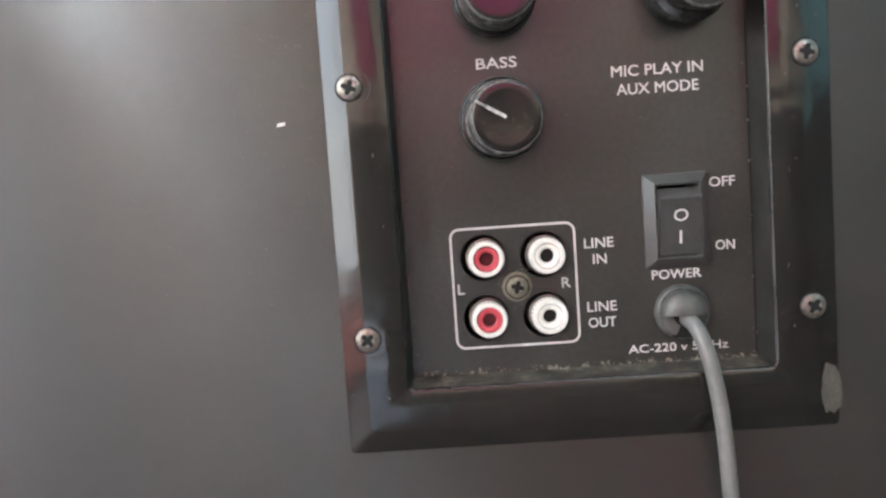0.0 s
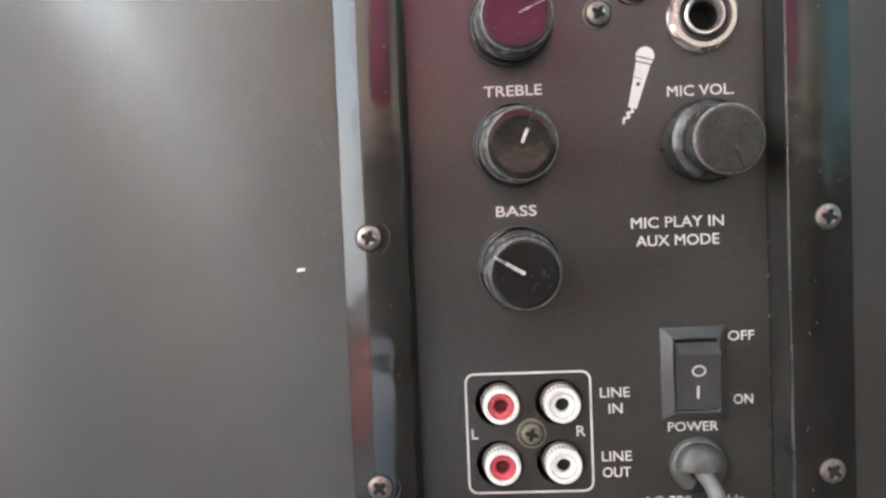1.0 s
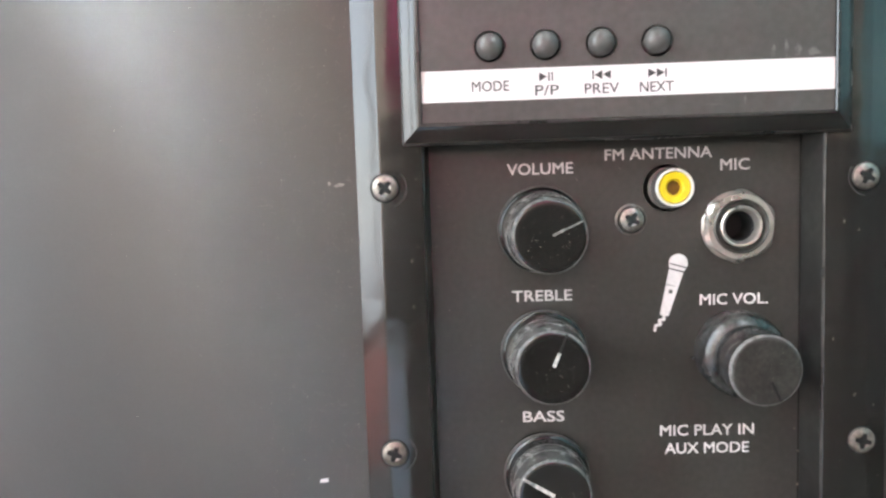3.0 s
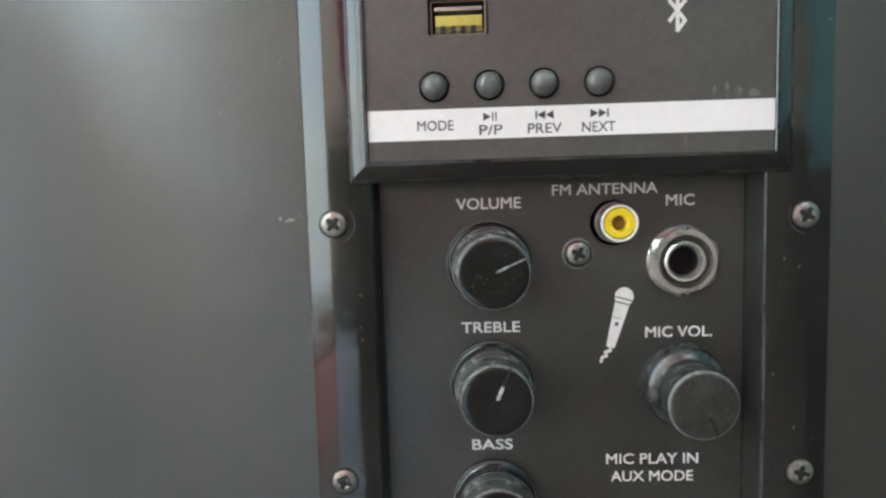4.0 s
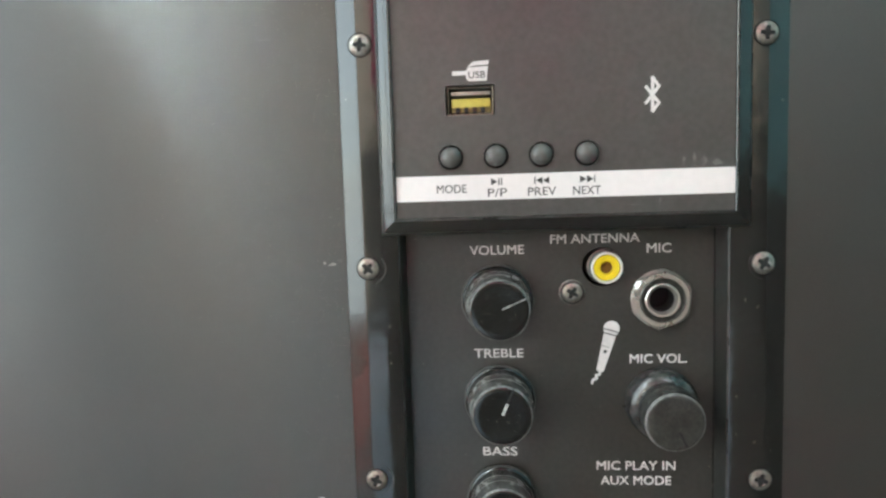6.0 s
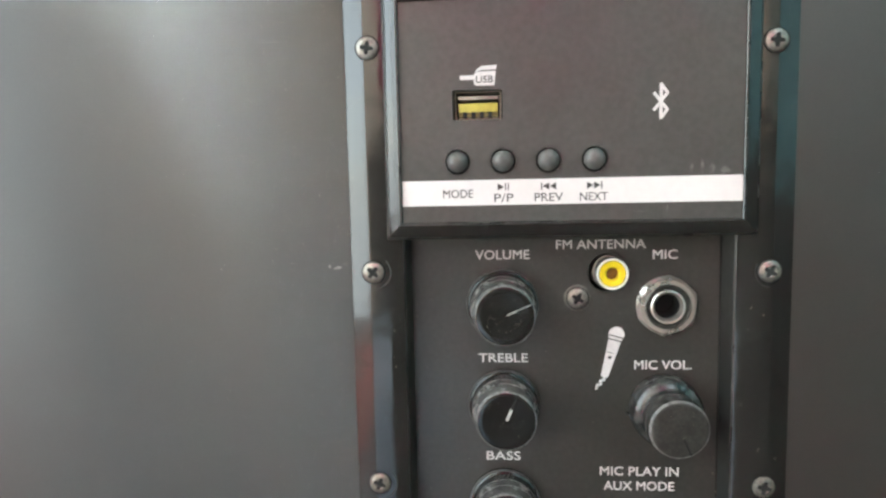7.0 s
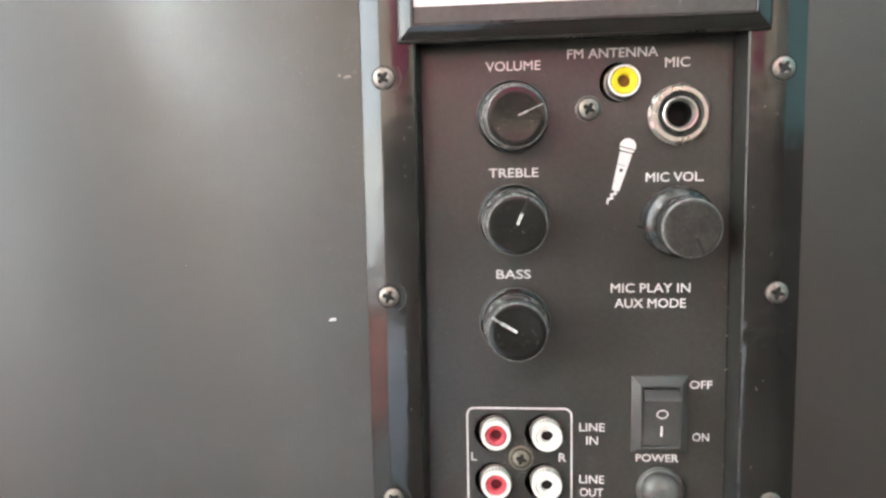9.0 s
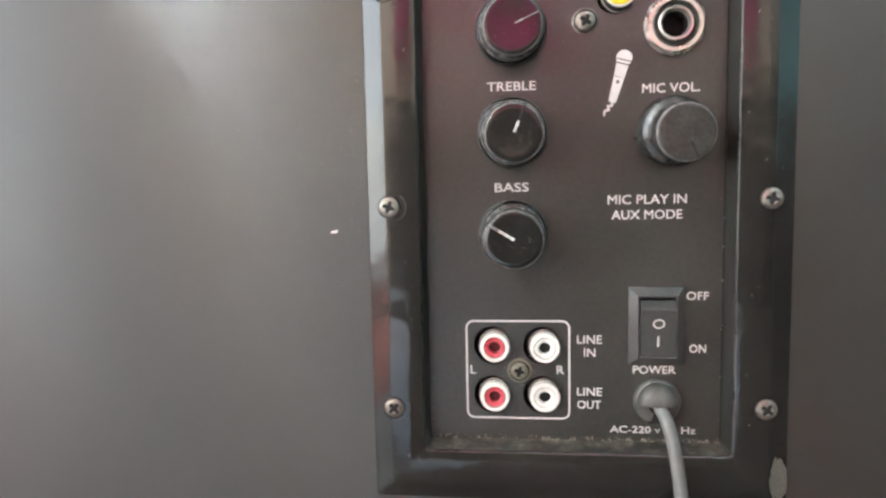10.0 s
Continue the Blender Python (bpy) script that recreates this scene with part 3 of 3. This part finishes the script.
stepped_knob("microphone_knob", 59.55, 54.85, 14.8, 8.6, -66, "taller dusty black microphone volume knob")


# phono jacks
def phono(name, x, z, mat, label, face=2.9, wide=3.2, body=None, hole=None):
    """A phono jack: ribbed body, pale front ring, coloured insert with a deep hole."""
    j = part(name, lathe([(4.4, -9), (4.4, face - 0.7)], 40), body or CREAM, panel, (x, 0, z), label)
    part("front_ring", lathe([(4.4, face - 0.7), (4.4, face - 0.35), (4.15, face), (wide + 0.2, face), (wide, face - 0.25), (wide, face - 1.6)], 40), CREAM, j, (x, 0, z))
    part("insert", lathe([(wide + 0.05, face - 1.6), (wide - 0.1, face - 0.5), (wide - 0.35, face - 0.22), (2.1, face - 0.35), (1.75, face - 0.7), (1.7, face - 5)], 40), mat, j, (x, 0, z))
    # hole floor coloured dark, with the shade down the socket painted in
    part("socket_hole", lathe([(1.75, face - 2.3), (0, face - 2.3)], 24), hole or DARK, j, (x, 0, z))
    part("sleeve", lathe([(5.0, -9), (5.0, -1.2), (4.2, -1.0)], 40), DULL, j, (x, 0, z))
    ticks = bmesh.new()
    for i in range(28):
        a = 2 * math.pi * i / 28
        tb = bmesh.ops.create_cube(ticks, size=1)["verts"]
        m = Matrix.Rotation(-a, 4, "Y") @ Matrix.Translation((4.42, -(face - 1.7), 0)) @ Matrix.Diagonal((0.25, 1.6, 0.32, 1))
        for v in tb:
            v.co = m @ v.co
    part("ribs", ticks, body or BEIGE, j, (x, 0, z))
    return j


for x, z, col in RCA:
    phono("line_jack", x + 0.1, z, RED if col == "red" else CREAM, f"cream phono jack with a {col} insert", hole=REDHOLE if col == "red" else DARK)
phono("antenna_jack", FM[0] + 1.1, FM[1] - 0.3, YELLOW, "yellow phono jack for the antenna", 3.4, 3.75, RUBBER, AMBER)

# microphone jack
nut = lathe([(8.2, 0.0), (8.2, 0.5), (8.0, 0.7), (5.0, 0.7)], 48)
mj = part("microphone_jack", nut, NICKEL, panel, (60.0, 0, 84.0), "nickel microphone socket with a hexagonal nut")
hb = bmesh.new()
lo_v, mid_v, hi_v, in_v = [], [], [], []
for i in range(48):
    a = 2 * math.pi * i / 48
    rr = min(8.5, 7.75 / math.cos(((a - radians(24)) % radians(60)) - radians(30)))
    lo_v.append(hb.verts.new((rr * math.cos(a), -0.7, rr * math.sin(a))))
    mid_v.append(hb.verts.new((rr * math.cos(a), -1.7 - 0.5 * (8.5 - rr), rr * math.sin(a))))
    hi_v.append(hb.verts.new((7.5 * math.cos(a), -2.6, 7.5 * math.sin(a))))
    in_v.append(hb.verts.new((6.3 * math.cos(a), -2.6, 6.3 * math.sin(a))))
for i in range(48):
    j = (i + 1) % 48
    for p, q in ((lo_v, mid_v), (mid_v, hi_v), (hi_v, in_v)):
        hb.faces.new((p[i], q[i], q[j], p[j]))
part("hex_nut", hb, NICKEL, mj, (60.0, 0, 84.0), "worn six-sided nut")
part("thread", lathe([(6.3, 1.5), (6.3, 2.9), (6.0, 3.15), (5.5, 2.5), (5.3, 3.0), (4.9, 2.3), (4.6, 2.2)], 48), THREAD, mj, (60.0, 0, 84.0))
part("collar", lathe([(4.75, 2.0), (4.75, 3.1), (4.5, 3.3), (4.1, 3.25), (3.55, 2.3), (3.5, 1.2)], 48), NICKEL, mj, (60.0, 0, 84.0), "bright inner collar")
# bore coloured near-black in place of the shade inside the socket
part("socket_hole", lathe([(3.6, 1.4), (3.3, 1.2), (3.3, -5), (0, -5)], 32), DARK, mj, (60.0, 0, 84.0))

# rocker switch
SX, SZ = 56.0, -1.1
sw = part("rocker_switch", sweep(50.9, 61.0, -10.2, 7.1, [(0.0, -6), (0.0, 2.5), (0.25, 2.8), (0.6, 2.8), (2.85, 0.7), (2.95, 0.0)], [0.4] * 6, 2),
          SWITCH, panel, label="dark grey rocker switch turned on", smooth=25)
rk = bmesh.new()
prof = [(7.5, -3.0), (7.5, 2.0), (7.35, 2.4), (5.3, 5.0), (5.0, 5.1), (1.0, 4.1), (-4.0, 3.2), (-8.75, 2.75), (-8.95, 2.4), (-8.95, -3.0)]
left, right = [[rk.verts.new((s * 4.98, -h, z)) for z, h in prof] for s in (-1, 1)]
for i in range(len(prof)):
    j = (i + 1) % len(prof)
    rk.faces.new((left[i], left[j], right[j], right[i]))
rk.faces.new(left)
rk.faces.new(right[::-1])
rocker = part("rocker", rk, SWITCH, sw, (SX, 0, SZ), "grey rocker pressed to the on side", smooth=22)
o_mark = sheet([[(1.7 * u, 1.5 * w) for u, w in circle(0, 0, 1, 32)], [(1.25 * u, 1.05 * w) for u, w in circle(0, 0, 1, 32)]], 0.02, 0.07)
ob = part("off_mark", o_mark, PRINT, rocker, (SX, -4.17, SZ + 0.95), "printed O")
ob.rotation_euler = (math.atan2(0.24, 1.0), 0, 0)
ob = part("on_mark", sheet([rounded(-0.28, 0.28, -1.6, 1.6, 0.05, 1)], 0.03, 0.08), PRINT, rocker, (SX, -3.26, SZ - 4.4), "printed I")
ob.rotation_euler = (math.atan2(0.13, 1.0), 0, 0)

# cord grip: a domed collar with a slot below, from which the cord leaves
GX, GZ = 56.4, -24.2
grip = lathe([(6.8, -1.0), (6.8, 1.0), (6.4, 1.6), (5.9, 1.8)], 48)
cg = part("cord_grip", grip, RUBBER, panel, (GX, 0, GZ), "dark grey rubber cord grip with a slot")
dome = bmesh.new()
rows = []
for k in range(9):
    u = k / 8
    rr, hh = 5.9 * math.cos(u * 1.2), 1.6 + 4.0 * math.sin(u * 1.2)
    rows.append([dome.verts.new((rr * math.cos(a), -hh, rr * math.sin(a))) for a in [math.pi * i / 24 for i in range(25)]])
for p, q in zip(rows, rows[1:]):
    for i in range(24):
        dome.faces.new((p[i], q[i], q[i + 1], p[i + 1]))
dome.faces.new([r[0] for r in rows] + [r[-1] for r in rows[::-1]])
dome.faces.new(rows[-1])
part("upper_half", dome, RUBBER, cg, (GX, 0, GZ - 0.3))
for a0, a1 in ((182, 246), (300, 358)):
    jaw = bmesh.new()
    rows = []
    for rr, hh in ((6.1, 0.5), (6.1, 1.7), (5.6, 2.5), (4.4, 2.8), (3.0, 2.8), (2.9, 1.0)):
        rows.append([jaw.verts.new((rr * math.cos(t), -hh, rr * math.sin(t))) for t in [radians(a0 + (a1 - a0) * i / 12) for i in range(13)]])
    for p, q in zip(rows, rows[1:]):
        for i in range(12):
            jaw.faces.new((p[i], q[i], q[i + 1], p[i + 1]))
    for end in (0, -1):
        jaw.faces.new([row[end] for row in rows])
    part("jaw", jaw, RUBBER, cg, (GX, 0, GZ - 0.3))
# black block stands for the shade within the slot
part("slot_back", box(-3.0, 3.0, -2.4, -1.0, -6.2, 0.3), DARK, cg, (GX, 0, GZ))

# grey cord, down to the floor and along it
path = [(56.6, 3, -25.5), (56.9, -3, -25.8), (57.6, -6.5, -27.2), (58.9, -9.0, -32), (60.2, -10.5, -40), (61.2, -11.5, -50), (61.8, -12.5, -65), (63, -15, -110),
        (66, -20, -180), (72, -34, -250), (90, -60, -288), (140, -80, -297.9), (260, -60, -297.9), (340, 60, -297.9), (380, 300, -297.9)]
cu = bpy.data.curves.new("cord", "CURVE")
cu.dimensions, cu.bevel_depth, cu.bevel_resolution, cu.resolution_u, cu.use_fill_caps = "3D", 1.85, 6, 10, True
sp = cu.splines.new("BEZIER")
sp.bezier_points.add(len(path) - 1)
for p, co in zip(sp.bezier_points, path):
    p.co, p.handle_left_type, p.handle_right_type = co, "AUTO", "AUTO"
tmp = bpy.data.objects.new("cord", cu)
bm = bmesh.new()
bm.from_mesh(tmp.to_mesh())
bpy.data.objects.remove(tmp)
cord = part("power_cord", bm, CORD, None)
tagged(cord, "grey round power cord running from the grip to the floor", "cord")

# ---------------------------------------------------------------- media player module
media = thing("media_player", 32, -8.7, 104.8, "dark grey media player with a glossy black frame", "media player")
MX0, MX1, MZ0, MZ1 = -11.9, 76.4, 108.8, 166.5
part("frame", sweep(MX0, MX1, MZ0, MZ1, [(0.0, 9.0), (0.0, 11.0), (0.25, 11.3), (0.7, 11.25), (4.1, 9.4), (4.6, 8.9), (4.7, 8.0)], [0.3, 0.3, 0.3, 0.3, 0.4, 0.5, 0.5], 2),
     GLOSS, media, label="glossy black bevelled frame", smooth=20)
# thin edge highlights of the frame, painted on as paler bands
part("edge_highlight", sweep(MX0, MX1, MZ0, MZ1, [(0.2, 11.31), (0.45, 11.34), (0.75, 11.26)], [0.3] * 3, 2), EDGE, media, label="painted highlight along the edge of the frame")
part("edge_highlight", sweep(MX0, MX1, MZ0, MZ1, [(4.05, 9.46), (4.35, 9.3), (4.62, 8.93)], [0.4] * 3, 2), EDGE, media, label="painted highlight along the outer edge of the frame")
BUTTONS = (3.1, 15.1, 27.0, 38.9)
front = part("faceplate", sheet([rounded(MX0 - 0.6, MX1 + 0.6, MZ0 - 0.6, MZ1 + 0.6, 0.3, 2), rounded(2.1, 15.2, 135.6, 143.4, 0.3, 2)] + [circle(x, 124.7, 3.35, 32) for x in BUTTONS], 9.0, 10.5),
             SATIN, media, label="dark grey satin faceplate", smooth=50)
part("backing", box(MX0 - 0.1, MX1 + 0.1, -2.5, -2.0, MZ0 - 4, MZ1 + 3), DARK, media)
for x in BUTTONS:
    part("push_button", lathe([(2.9, 8.6), (2.9, 10.8), (2.75, 11.5), (2.3, 12.2), (1.6, 12.7), (0.75, 12.95), (0, 13.0)], 40), BUTTON, media, (x, 0, 124.7), "round domed dark grey button")
strip = part("label_strip", sheet([rounded(-11.8, 76.5, 113.2, 119.9, 0.15, 1)], 10.51, 10.58), PAPER, media, label="white strip with button names")
for words, x0, x1, z, cap in (("MODE", -0.9, 7.1, 115.25, 2.3), ("P/P", 12.7, 17.8, 114.0, 2.3), ("PREV", 23.3, 30.7, 114.0, 2.3), ("NEXT", 35.1, 42.3, 113.95, 2.3)):
    lettering("printed_text", words, x0, x1, z, cap, 10.58, strip, INK, 0.006)


def arrows(x, kinds):
    """Small player symbols on the strip: > and < are triangles, | is a bar."""
    bm, low, high = bmesh.new(), 10.61, 10.64
    for ch, off in kinds:
        if ch == "|":
            pts = [(off, 117.0), (off + 0.32, 117.0), (off + 0.32, 118.9), (off, 118.9)]
        elif ch == ">":
            pts = [(off, 117.0), (off + 1.75, 117.95), (off, 118.9)]
        else:
            pts = [(off + 1.75, 117.0), (off + 1.75, 118.9), (off, 117.95)]
        bot, top = [bm.verts.new((x + u, -low, w)) for u, w in pts], [bm.verts.new((x + u, -high, w)) for u, w in pts]
        bm.faces.new(top)
        for i in range(len(pts)):
            bm.faces.new((bot[i], bot[(i + 1) % len(pts)], top[(i + 1) % len(pts)], top[i]))
    part("printed_symbol", bm, INK, strip, label="printed player symbol")


arrows(13.6, ((">", 0), ("|", 1.95), ("|", 2.65)))
arrows(25.0, (("|", 0), ("<", 0.4), ("<", 2.2)))
arrows(36.9, ((">", 0), (">", 1.8), ("|", 3.65)))

rune = stroke([(53.9, 141.1), (57.2, 136.9), (55.6, 134.8), (55.6, 143.4), (57.2, 141.1), (53.9, 136.9)], 0.80, 10.5, 10.54)
part("printed_symbol", rune, PRINT, front, label="white printed wireless symbol")
plug = sheet([[(8.0, 147.9), (8.6, 148.6), (9.8, 149.4), (13.8, 149.6), (13.6, 148.5), (9.6, 148.35)],
              [(4.1, 147.1), (7.7, 147.1), (8.0, 147.6), (8.6, 148.0), (13.5, 148.1), (13.1, 144.4), (8.4, 144.4), (7.8, 145.0), (7.7, 146.0), (4.1, 146.0)]], 10.51, 10.55)
part("printed_symbol", plug, PRINT, front, label="white printed plug symbol")
lettering("printed_text", "USB", 8.3, 12.8, 145.1, 1.9, 10.56, front, INK, 0.012)

# usb socket
usb = part("usb_socket", sweep(3.0, 14.4, 136.1, 142.7, [(0.0, 4.0), (0.0, 9.8), (0.35, 9.9), (0.45, 4.0)], [0.3] * 4, 2), BRASS, media, label="usb socket with a yellow tongue")
part("tongue", box(3.7, 13.9, -9.6, -4, 137.7, 140.0, bevel=0.15), TONGUE, usb, label="dull yellow plastic tongue")
part("upper_spring", box(3.6, 13.9, -9.7, -5, 140.9, 141.8, bevel=0.15), TIN, usb, label="pale tinned spring strip")
part("lower_lip", box(3.7, 13.9, -9.2, -4, 136.5, 137.66), OCHRE, usb, label="dull ochre lower edge")
for i in range(4):
    part("contact", box(4.75 + 2.2 * i, 5.85 + 2.2 * i, -9.75, -4, 136.35, 137.75, bevel=0.1), DARK, usb)

# ---------------------------------------------------------------- wear and dirt
random.seed(7)


def blob(cx, cz, w, h, seed, n=26, jag=0.18):
    rnd = random.Random(seed)
    return [(cx + w / 2 * math.cos(2 * math.pi * i / n) * (1 + rnd.uniform(-jag, jag)), cz + h / 2 * math.sin(2 * math.pi * i / n) * (1 + rnd.uniform(-jag, jag))) for i in range(n)]


patch = sheet([blob(88.2, -43.6, 4.6, 12.0, 3)], 7.0, 8.75)
tagged(part("paint_smear", patch, GLUE, None), "grey dried smear on the corner of the bezel", "smear")
fleck = part("paint_fleck", sheet([[(-38.9, 27.2), (-38.6, 28.0), (-36.8, 28.2), (-36.9, 27.4)]], 6.2, 6.5), PRINT, None)
tagged(fleck, "tiny white paint fleck on the black vinyl", "fleck")


for cx, cz, w, h, sd in ((-31.3, 96.2, 2.0, 1.0, 11), (-33.6, 96.6, 0.9, 0.9, 12), (-29.2, 97.4, 1.6, 0.6, 13), (-42.0, 88.5, 0.6, 0.9, 14), (-47.5, 158.5, 7.0, 0.35, 15)):
    tagged(part("scuff_mark", sheet([blob(cx, cz, w, h, sd, 14, 0.45)], FACE, FACE + 0.05), PALESCUFF if cz < 97 and cx > -40 else SCUFF, None), "pale grey scuff on the black vinyl", "scuff")


SMUDGE = material("pale_wiped_smudge", (0.15, 0.145, 0.135), 0.6, spread=0.3, grain=700, blot=400, tint=(0.065, 0.062, 0.058))
for cx, cz, w, h, sd in ((63.5, 121.6, 0.9, 3.0, 21), (66.2, 122.3, 0.7, 4.2, 22), (68.6, 121.7, 1.3, 2.8, 23), (72.0, 121.2, 2.2, 1.6, 24), (57.5, 111.6, 0.5, 1.8, 25), (51.0, 110.9, 3.0, 0.4, 26)):
    tagged(part("smudge_mark", sheet([blob(cx, cz, w, h, sd, 16, 0.4)], 10.5, 10.535), SMUDGE, None), "faint pale smudge wiped on the dark faceplate", "smudge")


def specks(count, x0, x1, z0, z1, height, size, seed, bm):
    rnd = random.Random(seed)
    for _ in range(count):
        x, z, s = rnd.uniform(x0, x1), rnd.uniform(z0, z1), size * rnd.uniform(0.4, 1.3)
        t = rnd.uniform(0, 3.14)
        top = bm.verts.new((x, -height - s * 0.3, z))
        ring_v = [bm.verts.new((x + s * rnd.uniform(0.4, 1) * math.cos(t + i * 1.257), -height + 0.02, z + s * rnd.uniform(0.4, 1) * math.sin(t + i * 1.257))) for i in range(5)]
        for i in range(5):
            bm.faces.new((top, ring_v[i], ring_v[(i + 1) % 5]))


bm = bmesh.new()
specks(150, IX0, IX1, IZ0, 105, 0.0, 0.14, 1, bm)
specks(60, -27, -13, -45, 150, 8.45, 0.10, 8, bm)
specks(50, 77, 90, -45, 150, 8.45, 0.10, 9, bm)
specks(260, -85, -29, -60, 200, FACE, 0.10, 3, bm)
specks(60, 93, 160, -60, 200, FACE, 0.10, 4, bm)
specks(50, -45, -28.5, 0, 180, FACE, 0.15, 6, bm)
specks(260, -34, -28, -10, 180, FACE, 0.12, 16, bm)
specks(260, -50, -30, -10, 180, FACE, 0.11, 17, bm)
dust = part("dust_specks", bm, DUST, None)
tagged(dust, "pale dust specks scattered over plate and vinyl", "dust", kind="stuff")

grit = bmesh.new()
specks(170, IX0 + 1, IX1 - 1, IZ0 + 0.5, IZ0 + 2.2, 0.1, 0.30, 31, grit)
specks(46, 20, IX1 - 1, IZ0 + 0.6, IZ0 + 1.6, 0.2, 0.70, 32, grit)
specks(14, -9, 8, IZ0 + 0.6, IZ0 + 2.0, 0.2, 0.65, 37, grit)
specks(16, 73.6, 75.0, IZ0 + 1, 40, 0.1, 0.40, 33, grit)
specks(50, IX0 + 0.2, IX0 + 2.2, IZ0 + 1, 90, 0.05, 0.2, 34, grit)
specks(60, 10, 22, -22, -9, 0.3, 0.25, 35, grit)
specks(40, 15, 75, IZ0 - 0.3, IZ0 + 0.5, 2.5, 0.45, 5, grit)
specks(500, -75, -28.5, -60, 200, FACE, 0.09, 41, grit)
specks(1500, -50, -28.5, -20, 200, FACE, 0.13, 42, grit)
specks(700, -36, -28.5, -20, 200, FACE, 0.13, 43, grit)
for kx, kz, kh, kr in ((15.1, 25.0, 11.5, 7.2), (15.2, 54.5, 12.5, 7.2), (15.1, 83.5, 12.3, 7.2), (60.1, 53.9, 14.75, 7.4)):
    rnd = random.Random(int(kz * 10))
    for _ in range(44 if kz != 53.9 else 25):
        a, q = rnd.uniform(0, 6.28), kr * math.sqrt(rnd.random())
        specks(1, kx + q * math.cos(a), kx + q * math.cos(a), kz + q * math.sin(a) * (1 if rnd.random() < .4 else -abs(math.sin(a)) / (math.sin(a) or 1)), kz + q * math.sin(a), kh, 0.12, rnd.random(), grit)
rnd = random.Random(36)
for _ in range(14):
    x, z, t, q = rnd.choice((rnd.uniform(-20, -13), rnd.uniform(77, 83))), rnd.uniform(-40, 100), rnd.uniform(0.9, 2.1), rnd.uniform(0.4, 1.1)
    stroke([(x, z), (x + q * math.cos(t), z + q * math.sin(t))], 0.12, 8.5, 8.58, grit)
tagged(part("fine_grit", grit, GRIT, None), "beige grit along the recess and fine grains on the vinyl", "grit", kind="stuff")
